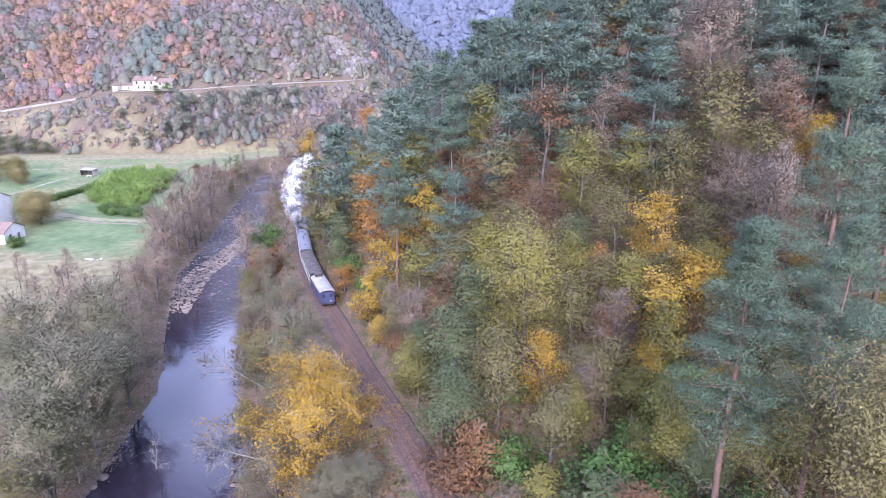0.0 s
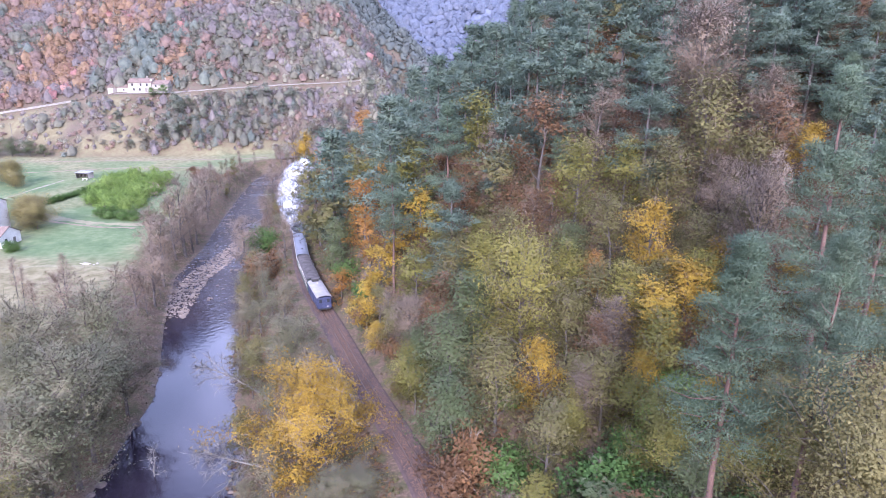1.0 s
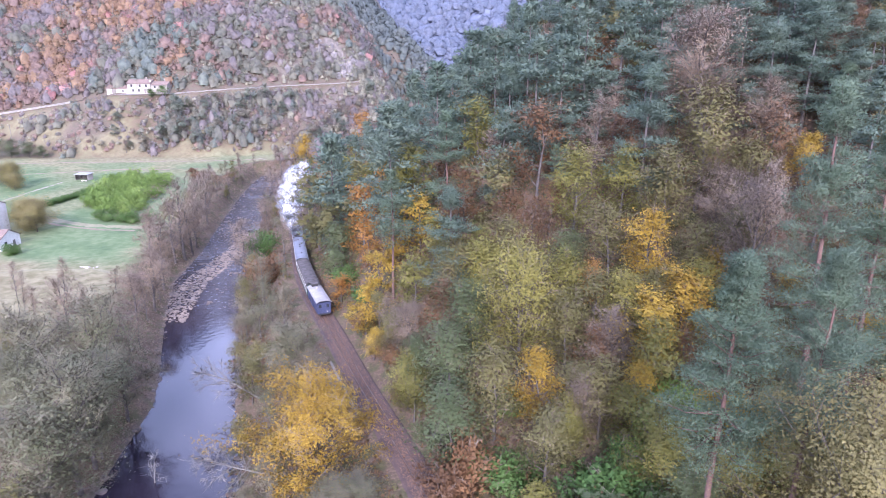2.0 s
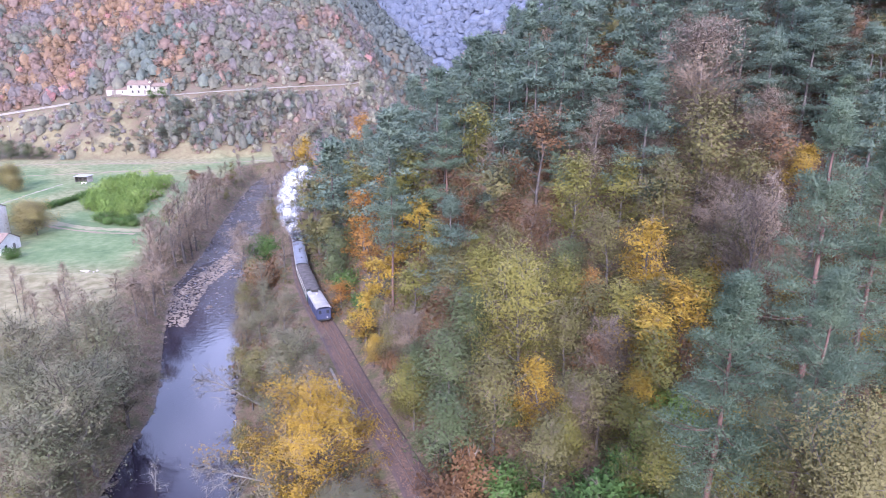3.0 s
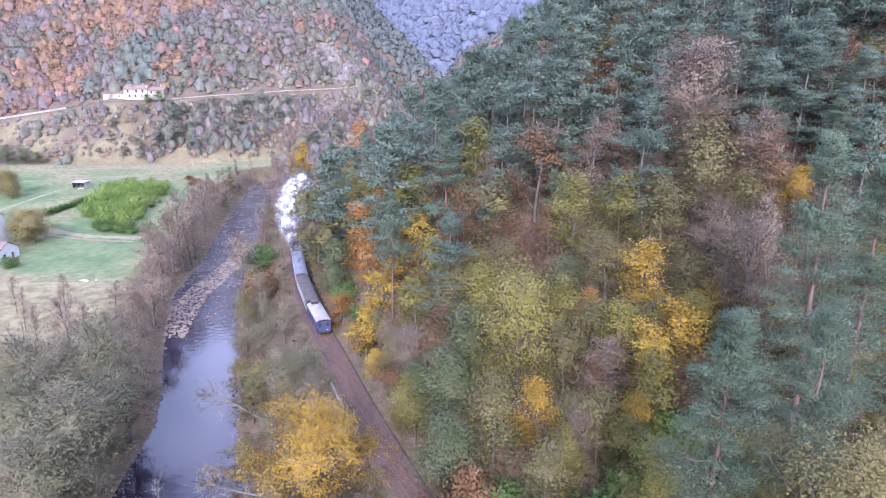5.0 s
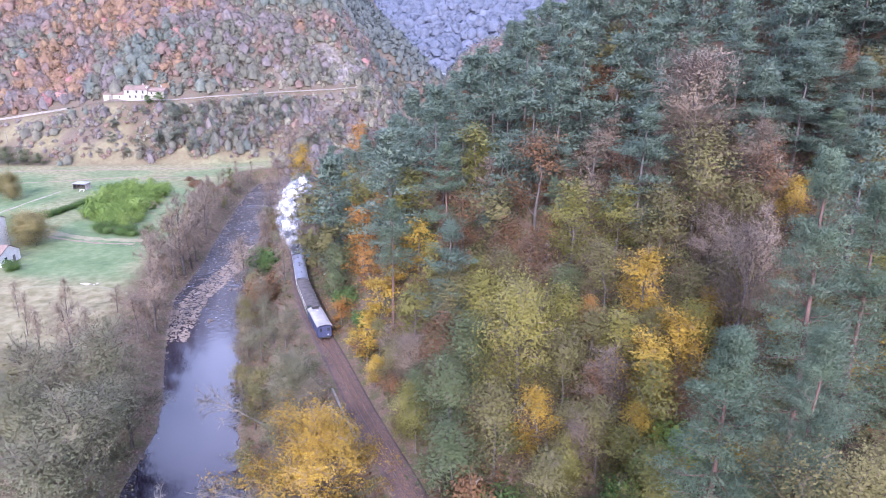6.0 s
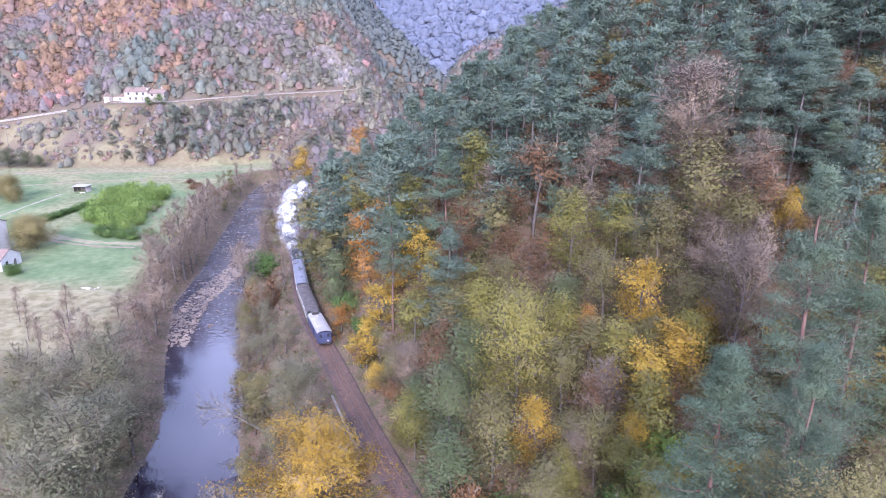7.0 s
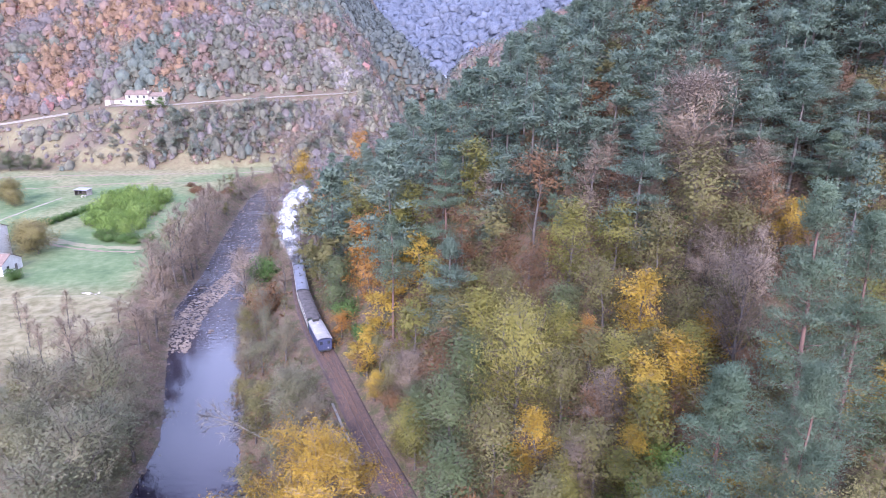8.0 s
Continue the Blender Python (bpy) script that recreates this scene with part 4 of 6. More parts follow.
WOODS = "trees of the wooded slope"
KINDS = {
    "pine": Kind(forms(pine, (1, 2, 3), "pine", H=27, R=3.7, base=0.55, whorls=12, arms=6, clumps=7, blades=88, size=0.15, slim=0.17, puff=0.8, snags=5), "blue-green pine with bare reddish trunk on the slope", "tree", "pines"),
    "dark_pine": Kind(forms(pine, (4, 5, 6, 7), "dark_pine", H=17, R=3.6, base=0.2, whorls=11, arms=5, clumps=5, blades=46, size=0.20, slim=0.23, puff=0.82), "dark green pine with layered crown on the slope", "tree", "pines"),
    "yellow": Kind(forms(broadleaf, (11, 12, 13), "maple_tree", "yellow", leaves=5200, size=0.17, twigs=400, base=0.18), "broadleaf tree in bright yellow autumn leaf", "tree", WOODS),
    "gold": Kind(forms(broadleaf, (21, 22, 23), "chestnut_tree", "gold", leaves=5800, size=0.17, twigs=400, puff=0.85, base=0.14), "broadleaf tree in yellow-green autumn leaf", "tree", WOODS),
    "olive": Kind(forms(broadleaf, (31, 32, 33), "oak_tree", "olive", leaves=5200, size=0.17, twigs=500, puff=0.85, base=0.14), "oak with fading olive-green leaves", "tree", WOODS),
    "grey_green": Kind(forms(broadleaf, (41, 42), "ash_tree", "grey_green", leaves=6500, size=0.17, twigs=300, puff=0.85, base=0.12), "dense tree with dull grey-green leaves", "tree", WOODS),
    "russet": Kind(forms(broadleaf, (51, 52, 53), "beech_tree", "russet", leaves=3200, size=0.16, twigs=800), "thin-leaved tree in russet brown autumn leaf", "tree", WOODS),
    "orange": Kind(forms(broadleaf, (61, 62), "cherry_tree", "orange", leaves=5000, size=0.17, twigs=400, base=0.18), "broadleaf tree in orange autumn leaf", "tree", WOODS),
    "bare": Kind(forms(broadleaf, (71, 72, 73), "bare_tree", "beige", leaves=6500, size=0.10, twigs=4200, limbs=24, rise=45, puff=0.8, thin=0.012), "leafless grey-brown tree with fine twigs", "tree", "bare trees"),
    "bare_olive": Kind(forms(broadleaf, (81, 82, 83), "alder_tree", "alder", leaves=7000, twigs=4200, limbs=26, base=0.2, rise=48, size=0.1, puff=0.85, thin=0.012, twig=TWIG_OLIVE), "nearly leafless alder with olive-grey twigs by the river", "tree", "riverside trees"),
    "green_bush": Kind(forms(bush, (91, 92), "evergreen_bush", "green", leaves=2800, size=0.15), "dark green leafy bush", "bush", "bushes"),
    "lime_bush": Kind(forms(bush, (98, 99), "lime_bush", "bright", leaves=2800, size=0.14), "yellow-green leafy bush under the trees", "bush", "bushes"),
    "russet_bush": Kind(forms(bush, (94, 95), "russet_bush", "russet", leaves=2200, size=0.15), "bush in russet brown leaf", "bush", "bushes"),
    "straw": Kind(forms(broadleaf, (97,), "willow_tree", "straw", H=15.7, R=8.5, base=0.12, limbs=40, leaves=66000, size=0.1, puff=0.8, twigs=300), "pale straw-yellow willow with slim leaves", "tree", WOODS),
}
KINDS["broad_pine"] = Kind(forms(pine, (8, 9), "pine", H=31, R=5.6, base=0.16, whorls=17, arms=6, clumps=7, blades=58, size=0.19, slim=0.2, puff=1.1), "tall broad-crowned blue-green pine on the slope", "tree", "pines")
KINDS["big_maple"] = Kind(forms(broadleaf, (15,), "maple_tree", "yellow", H=14.5, R=8.4, base=0.06, limbs=44, rise=4, leaves=30000, size=0.16, puff=0.6, twigs=2200), "wide maple in golden yellow leaf beside the railway", "tree", WOODS)
KINDS["big_gold"] = Kind(forms(broadleaf, (25,), "chestnut_tree", "gold", H=17, R=7.4, base=0.1, limbs=34, leaves=17000, size=0.15, puff=0.9, twigs=700), "broad tree in yellow-green autumn leaf", "tree", WOODS)
LITE = {
    "pine": Kind(forms(pine, (301, 302), "pine", H=23, R=4.8, base=0.5, whorls=10, arms=5, clumps=5, blades=50, size=0.22, slim=0.22, puff=0.9, snags=8), "blue-green pine with bare reddish trunk on the slope", "tree", "pines"),
    "dark_pine": Kind(forms(pine, (304, 305, 306, 307), "dark_pine", H=15, R=3.4, base=0.15, whorls=9, arms=5, clumps=4, blades=25, size=0.31, slim=0.26, puff=0.85), "dark green pine with layered crown on the slope", "tree", "pines"),
    "gold": Kind(forms(broadleaf, (321, 322, 323), "chestnut_tree", "gold", leaves=1900, size=0.27, twigs=200, limbs=12, subs=4, base=0.14, fine=False, puff=0.75), "broadleaf tree in yellow-green autumn leaf", "tree", WOODS),
    "olive": Kind(forms(broadleaf, (331, 332, 333), "oak_tree", "olive", leaves=1800, size=0.27, twigs=250, limbs=12, subs=4, base=0.14, fine=False, puff=0.75), "oak with fading olive-green leaves", "tree", WOODS),
    "grey_green": Kind(forms(broadleaf, (341, 342), "ash_tree", "grey_green", leaves=2100, size=0.27, twigs=150, limbs=12, subs=4, base=0.14, fine=False, puff=0.75), "dense tree with dull grey-green leaves", "tree", WOODS),
    "russet": Kind(forms(broadleaf, (351, 352, 353), "beech_tree", "russet", leaves=3000, size=0.19, puff=0.8, twigs=400, limbs=12, subs=4, base=0.14, fine=False), "thin-leaved tree in russet brown autumn leaf", "tree", WOODS),
    "yellow": Kind(forms(broadleaf, (311, 312), "maple_tree", "yellow", leaves=1800, size=0.27, twigs=200, limbs=12, subs=4, base=0.14, fine=False), "broadleaf tree in bright yellow autumn leaf", "tree", WOODS),
    "orange": Kind(forms(broadleaf, (361,), "cherry_tree", "orange", leaves=1800, size=0.27, twigs=200, limbs=12, subs=4, base=0.14, fine=False), "broadleaf tree in orange autumn leaf", "tree", WOODS),
    "bare": Kind(forms(broadleaf, (371, 372, 373), "bare_tree", "beige", leaves=1700, size=0.14, twigs=1500, limbs=15, subs=5, rise=45, fine=False, thin=0.016), "leafless grey-brown tree with fine twigs", "tree", "bare trees"),
    "bare_olive": Kind(forms(broadleaf, (381, 382, 383), "alder_tree", "alder", leaves=2800, twigs=1300, limbs=16, subs=5, base=0.2, rise=42, fine=False, size=0.135, puff=0.75, thin=0.016, twig=TWIG_OLIVE), "nearly leafless alder with olive-grey twigs by the river", "tree", "riverside trees"),
}
def tiny(seed, name, leaf, tags):
    return Kind(forms(broadleaf, (seed, seed + 1), name, leaf, leaves=650, size=0.48, twigs=60, limbs=7, subs=4, base=0.12, fine=False, puff=0.8, thin=0.06), *tags)


TINY = {
    "olive": tiny(431, "oak_tree", "olive", LITE["olive"].tags),
    "gold": tiny(421, "chestnut_tree", "gold", LITE["gold"].tags),
    "grey_green": tiny(441, "ash_tree", "grey_green", LITE["grey_green"].tags),
    "dull": tiny(461, "oak_tree", "dull", LITE["olive"].tags),
    "dull_green": tiny(491, "ash_tree", "dull_green", LITE["grey_green"].tags),
    "russet": tiny(451, "beech_tree", "russet", LITE["russet"].tags),
    "bare": Kind(forms(broadleaf, (471, 472), "bare_tree", "beige", leaves=1300, size=0.135, twigs=1300, limbs=15, subs=4, rise=50, fine=False, puff=0.85, thin=0.02), *LITE["bare"].tags),
    "bare_olive": Kind(forms(broadleaf, (481, 482), "alder_tree", "alder", leaves=1800, size=0.17, twigs=1100, limbs=14, subs=4, base=0.2, rise=45, fine=False, puff=0.8, thin=0.026, twig=TWIG_OLIVE), *LITE["bare_olive"].tags),
    "dark_pine": Kind(forms(pine, (404, 405, 406), "dark_pine", H=15, R=3.4, base=0.1, whorls=8, arms=5, clumps=3, blades=25, size=0.36, slim=0.29, puff=1.0), *LITE["dark_pine"].tags),
}
taken = []
for kind, spots in SPOTS.items():
    for x, y, H, R in spots:
        (TINY if y > 128 and kind in TINY else LITE if y > 88 and kind in LITE else KINDS)[kind].plant(x, y, H * (1.0 if kind in ("pine", "broad_pine") else 0.9), R * (1.0 if kind in ("pine", "broad_pine") else 1.22))
        taken.append((x, y, R))

# fill the slope between them
rng = random.Random(5)
mix_low = ["olive", "gold", "grey_green", "gold", "yellow", "olive", "russet", "gold", "bare", "russet", "orange", "olive"]
mix_mid = ["olive", "dark_pine", "russet", "orange", "olive", "dark_pine", "grey_green", "bare", "gold"]
mix_high = ["dark_pine", "dark_pine", "dark_pine", "russet", "dark_pine", "bare", "dark_pine", "olive"]
tries = 0
while tries < 11000:
    tries += 1
    y = rng.uniform(34, 235)
    d = rng.uniform(4, 100)
    x = float(np.interp(y, TRACK_Y, TRACK_X)) + d
    gap = 2.5 + 0.006 * y if y < 98 else 2.5 + 0.010 * y
    if any((x - a) ** 2 + (y - b) ** 2 < (gap + 0.35 * r) ** 2 for a, b, r in taken):
        continue
    high = d > 30 + 20 * (float(lattice(x, y, 25, 41)) - 0.5) or y > 120
    high = high and y > 62 and (y > 98 or d > 38)
    kind = rng.choice(mix_mid if high and y > 110 and d < 22 else mix_high if high else mix_low)
    if x > 0.76 * y + 5:
        continue
    H, R = rng.uniform(7.5, 11), rng.uniform(3.2, 5.0)
    if d < 9:
        H, R = H * 0.6, R * 0.7
    if math.hypot(x, y) < 30 or x > 20 and y < 40:
        continue
    if y < 62:
        H *= 0.75
    (TINY if (y > 100 or d > 70) and kind in TINY else LITE)[kind].plant(x, y, H * (1.6 if "pine" in kind else 1), R)
    taken.append((x, y, R * 0.6))

# riverside belts
rng = random.Random(15)
for n in range(560):
    y = rng.uniform(52, 330)
    xl, xr, xt = (float(np.interp(y, a, b)) for a, b in ((RIVER_Y, RIVER_L), (RIVER_Y, RIVER_R), (TRACK_Y, TRACK_X)))
    if n % 2:
        belt_width = np.interp(y, [50, 75, 90, 104, 112, 160, 330], [62, 48, 34, 24, 11, 11, 11])
        x = xl - 1.5 - belt_width * rng.random() ** 1.4
        H = rng.uniform(8, 12.5) if y < 240 else rng.uniform(5, 9)
        if 100 < y < 145:
            H *= 0.62
    else:
        room = xt - 4.5 - (xr + 1.5)
        if room < 1 or y > 230:
            continue
        x = xr + 1.5 + room * rng.random() ** 1.3
        H = rng.uniform(6, 10)
        if x > xt - 9:
            H = min(H, 4.0 + 0.35 * max(0, xt - 4.5 - x))
    if x < -0.82 * y - 8:
        continue
    gap = (3.4 if n % 2 else 2.4) + 0.008 * y
    if any((x - a) ** 2 + (y - b) ** 2 < (gap + 0.25 * r) ** 2 for a, b, r in taken):
        continue
    (TINY if y > 170 else LITE)[rng.choice(["bare_olive", "bare", "bare_olive", "bare", "olive"] if n % 2 else ["bare_olive", "bare_olive", "bare", "olive"])].plant(x, y, H, H * rng.uniform(0.30, 0.42))
    taken.append((x, y, 2.5))
# ---- far woods on the opposite hillside ----
def dome(fineness):
    ico = bmesh.new()
    bmesh.ops.create_icosphere(ico, subdivisions=fineness, radius=1)
    v = np.array([q.co[:] for q in ico.verts])
    f = np.array([[q.index for q in face.verts] for face in ico.faces])
    ico.free()
    tri = v[f]
    return tri[tri[:, :, 2].mean(1) > -0.35]


DOME, COARSE = dome(2), dome(1)
DOME_BALL = np.concatenate([DOME, DOME * [1, 1, -0.8]])


def lobes(way, phase):
    """How far a crown bulges in each direction: way (..., 3) and a phase that broadcasts with it."""
    a = np.sin(3.1 * way[..., 0] + 2.3 * way[..., 2] + phase) + np.sin(4.3 * way[..., 1] - 2.9 * way[..., 2] + 1.7 * phase)
    return 1 + 0.17 * a + 0.15 * np.sin(6.1 * way[..., 0] + 5.3 * way[..., 1] + 2.9 * phase)


def far_wood(name, label, mat, spots, quads, size, tall=1.15, core=0.0, lift=0.28, soft=0.9, shape=None, flow=0.75):
    """Many distant crowns, too far to pick apart, as one object: lobed domes of foliage with sprays of leaves on them."""
    g = np.random.default_rng(len(spots) + 7)
    spots = np.asarray(spots)
    n, r = len(spots), spots[:, 3]
    phase = g.uniform(0, 40, n)
    tall = tall * g.uniform(0.75, 1.4, n)
    mid = spots[:, :3] + np.column_stack([0 * r, 0 * r, r * tall * lift])
    stretch = np.column_stack([g.uniform(0.85, 1.15, n), g.uniform(0.85, 1.15, n), tall])
    way = unit(g.normal(size=(n, quads, 3)) + [0, 0, 0.35])
    c = mid[:, None] + way * (r[:, None] * lobes(way, phase[:, None]) * (g.uniform(0.74, 1.07, (n, quads)) if core else g.uniform(0.35, 1, (n, quads)) ** 0.5))[..., None] * stretch[:, None]
    c, way = c.reshape(-1, 3), way.reshape(-1, 3)
    out = way * flow + [0, 0.15 * (flow - 1), 0.35]
    nor = unit(g.normal(size=c.shape) + way * 1.5 + [0, 0, 0.5])
    a = unit(np.cross(nor, g.normal(size=c.shape)))
    k = (size * g.uniform(0.55, 1.35, len(c)))[:, None]
    a, b = a * k, np.cross(nor, a) * k * 0.75
    v = np.stack([c + a * 1.1, c - a * 0.7 + b, c - a * 0.7 - b], 1)
    normals = np.repeat(unit(nor * (1 - soft) + unit(out) * soft)[:, None], 3, 1)
    tone = g.random(n)
    tones = np.repeat(tone, quads * 3)
    if core:
        shape = DOME if shape is None else shape
        solid = mid[:, None, None] + shape[None] * (r[:, None, None] * core * lobes(shape[None], phase[:, None, None]))[..., None] * stretch[:, None, None]
        v = np.concatenate([v, solid.reshape(-1, 3, 3)])
        normals = np.concatenate([normals, unit(np.tile(shape, (n, 1, 1)) * flow + [0, 0.15 * (flow - 1), 0.35])])
        tones = np.concatenate([tones, np.repeat(tone, len(shape) * 3)])
    turn = (np.cross(v[:, 1] - v[:, 0], v[:, 2] - v[:, 0]) * normals[:, 0]).sum(1) < 0
    v[turn], normals[turn] = v[turn][:, [0, 2, 1]], normals[turn][:, [0, 2, 1]]
    me = mesh_of(name, v.reshape(-1, 3), [np.arange(3 * len(v)).reshape(-1, 3)], [mat], smooth=True)
    me.normals_split_custom_set_from_vertices(normals.reshape(-1, 3).tolist())
    me.attributes.new("tone", "FLOAT", "POINT").data.foreach_set("value", tones.astype(np.float32))
    return tagged(new(name, me), label, "woodland", kind="stuff")


def slope_spots(seed, n, x0, x1, y0, y1, r0, r1, keep):
    g = np.random.default_rng(seed)
    x, y = g.uniform(x0, x1, n), g.uniform(y0, y1, n)
    ok = keep(x, y, g.random(n))
    x, y = x[ok], y[ok]
    return np.column_stack([x, y, height(x, y), g.uniform(r0, r1, len(x))])


def closed_spots(seed, step, x0, x1, y0, y1, r0, r1, keep):
    """Spots of a closed wood: one in each square of a jittered net."""
    g = np.random.default_rng(seed)
    gx, gy = np.meshgrid(np.arange(x0, x1, step), np.arange(y0, y1, step))
    x = gx.ravel() + g.uniform(-0.45, 0.45, gx.size) * step
    y = gy.ravel() + g.uniform(-0.45, 0.45, gx.size) * step
    ok = keep(x, y, g.random(gx.size))
    x, y = x[ok], y[ok]
    return np.column_stack([x, y, height(x, y), r0 + (r1 - r0) * g.random(len(x)) ** 1.5])


def over_road(x, y):
    return y - np.interp(x, ROAD_X, ROAD_Y)


def above_line(x, y):
    return x - np.interp(y, TRACK_Y, TRACK_X)


def bare_rock(x, y):
    """Where the hillside above the road is too steep and stony for a closed wood, 0 to 1."""
    patch = ramp(lattice(x, y, 26, 21) * 0.7 + 0.3 * lattice(x, y, 8, 22), 0.54, 0.68)
    return np.clip(np.maximum(patch * (0.12 + 0.88 * ramp(x, -150, -80)), 0.45 * ramp(x, -92, -58)) + 0.35 * ramp(x, -110, -70) * (1 - ramp(over_road(x, y), 20, 45)), 0, 1)


def hillside_wood():
    """The patchwork of species on the hillside above the road."""
    spots = closed_spots(1, 3.9, -350, -20, 388, 590, 2.0, 5.4, lambda x, y, u: (over_road(x, y) > 7) & (u > 0.93 * bare_rock(x, y)))
    x, y = spots[:, 0], spots[:, 1]
    g = np.random.default_rng(12)
    side = ramp(x, -235, -120)
    warm = 0.55 * lattice(x, y, 24, 52) + 0.35 * lattice(x, y, 9, 53) + 0.25 * g.random(len(x)) - 0.20 * side - 0.10 * ramp(over_road(x, y), 20, 70) * (1 - side)
    cool = 0.6 * lattice(x, y, 30, 56) + 0.25 * lattice(x, y, 8, 57) + 0.30 * g.random(len(x)) + 0.12 * side
    kind = np.where(warm > 0.63, 0, np.where(warm > 0.52, 1, np.where(cool > 0.72, 2, np.where(cool > 0.52, 3, 4))))
    kind = np.where((kind == 0) & (g.random(len(x)) < 0.10), 5, kind)
    # these crown materials hold the haze of the distance in their colour
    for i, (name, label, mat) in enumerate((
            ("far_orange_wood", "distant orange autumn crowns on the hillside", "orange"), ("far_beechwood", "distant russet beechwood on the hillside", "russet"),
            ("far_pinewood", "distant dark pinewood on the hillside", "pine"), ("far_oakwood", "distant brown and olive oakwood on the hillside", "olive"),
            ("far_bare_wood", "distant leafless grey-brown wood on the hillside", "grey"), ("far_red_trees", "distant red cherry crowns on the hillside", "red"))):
        far_wood(name, label, FAR_HAZED[mat], spots[kind == i], 92, 0.6, 1.1 if i != 2 else 1.4, 0.7, shape=COARSE, flow=0.6)


hillside_wood()
far_wood("far_scrub", "distant green scrub among the cliffs, paled for haze", FAR_HAZED["scrub"], slope_spots(6, 1700, -170, 5, 388, 600, 1.0, 2.6, lambda x, y, u: over_road(x, y) > 6), 34, 0.42, 1.0, core=0.62, shape=COARSE, flow=0.6)
far_wood("far_single_trees", "single golden and red trees on the hillside", FAR_HAZED["red"], np.array([(-175.3, 429.6, 79, 5.0), (-216.2, 444.4, 82, 4.6), (-199, 440, 79, 3.6), (-116, 430, 66, 3.6)]), 130, 0.5, 1.2, core=0.66, shape=COARSE, flow=0.6)
far_wood("far_golden_trees", "golden yellow trees on the hillside", FAR_HAZED["gold"], np.array([(-296.4, 477.6, 91, 5.6), (-143, 470, 100, 4.0), (-150, 447, 84, 3.6), (-107, 420, 56, 4.0)]), 130, 0.5, 1.2, core=0.66, shape=COARSE, flow=0.6)


def spur_keep(x, y, u):
    return (x > np.interp(y, RIVER_Y, RIVER_R) + 2) & (height(x, y) > 12)


SPUR = (-30, 190, 400, 640)


def ridge_keep(x, y, u):
    return (height(x, y) > 30) & (u > 0.35 * ramp(lattice(x, y, 30, 25), 0.5, 0.7) * ramp(x, -140, -60))


far_wood("ridge_wood", "dark distant wood on the next ridge", LEAF["ridge"], closed_spots(7, 5.4, -200, 60, 585, 760, 2.4, 6.0, ridge_keep), 46, 0.85, 1.2, core=0.74, shape=COARSE, flow=0.6)
far_wood("upper_ridge_wood", "dark distant wood high on the next ridge", LEAF["ridge"], closed_spots(8, 8.5, -260, 60, 755, 1150, 4.5, 8.5, ridge_keep), 46, 1.2, 1.2, core=0.74, shape=COARSE, flow=0.6)
far_wood("gorge_scrub", "olive and grey scrub at the mouth of the gorge", FAR_HAZED["olive"], slope_spots(25, 900, -62, 0, 405, 610, 1.4, 3.4, lambda x, y, u: (np.abs(over_road(x, y)) > 4.5) & (x < np.interp(y, RIVER_Y, RIVER_L) - 1)), 60, 0.45, 1.2, core=0.66, shape=COARSE, flow=0.6)
# forest coloured with the haze, not only with leaf green
far_wood("distant_forest", "forest on the hills that close the valley, coloured blue for haze", FAR_HAZED["haze"], far_hill_spots(), 36, 2.0, 0.8, core=0.86, lift=0.2, soft=0.95, shape=COARSE, flow=0.5)
far_wood("spur_wood", "distant mixed wood behind the spur", FAR_HAZED["russet"], slope_spots(9, 600, *SPUR, 2.6, 4.6, spur_keep), 90, 0.6, core=0.64, shape=COARSE, flow=0.6)
far_wood("spur_bare_wood", "distant leafless grey wood behind the spur", FAR_HAZED["grey"], slope_spots(10, 700, *SPUR, 2.6, 4.6, spur_keep), 90, 0.6, core=0.64, shape=COARSE, flow=0.6)
far_wood("spur_oakwood", "distant olive oakwood behind the spur", FAR_HAZED["olive"], slope_spots(18, 900, *SPUR, 2.6, 4.6, spur_keep), 90, 0.6, core=0.64, shape=COARSE, flow=0.6)


def valley_keep(x, y, u):
    off = above_line(x, y)
    return (np.abs(off) > 4) & (off < 60) & (x > np.interp(y, RIVER_Y, RIVER_R) + 1)


VALLEY = (-80, 60, 228, 470)
far_wood("valley_bare_wood", "leafless grey-brown wood at the bend of the valley", FAR_HAZED["grey"], slope_spots(14, 800, *VALLEY, 2.0, 3.8, valley_keep), 100, 0.36, 1.3, core=0.62, shape=COARSE, flow=0.6)
far_wood("valley_oakwood", "brown and peach oakwood at the bend of the valley", FAR_HAZED["russet"], slope_spots(15, 380, *VALLEY, 2.0, 3.8, valley_keep), 100, 0.36, 1.3, core=0.62, shape=COARSE, flow=0.6)
far_wood("valley_olive_wood", "olive-yellow wood at the bend of the valley", FAR_HAZED["scrub"], slope_spots(16, 300, *VALLEY, 2.0, 3.6, valley_keep), 100, 0.36, 1.3, core=0.62, shape=COARSE, flow=0.6)


def gully_keep(x, y, u):
    v = over_road(x, y)
    gully = np.abs(x + 88 - 0.6 * (y - 365)) < 8
    return (v < -11) & (x < np.interp(y, RIVER_Y, RIVER_L) - 2) & (height(x, y) > 3) & ~(gully & (v < -10) & (u > 0.15))


GULLY = (-92, -10, 325, 470)
far_wood("gully_bare_wood", "leafless grey-brown wood below the road", FAR_HAZED["grey"], slope_spots(19, 560, *GULLY, 2.0, 3.6, gully_keep), 90, 0.36, 1.3, core=0.62, shape=COARSE, flow=0.6)
far_wood("gully_brown_wood", "peach-brown thicket below the road", FAR_HAZED["russet"], slope_spots(20, 220, *GULLY, 1.8, 3.2, gully_keep), 90, 0.36, 1.2, core=0.62, shape=COARSE, flow=0.6)
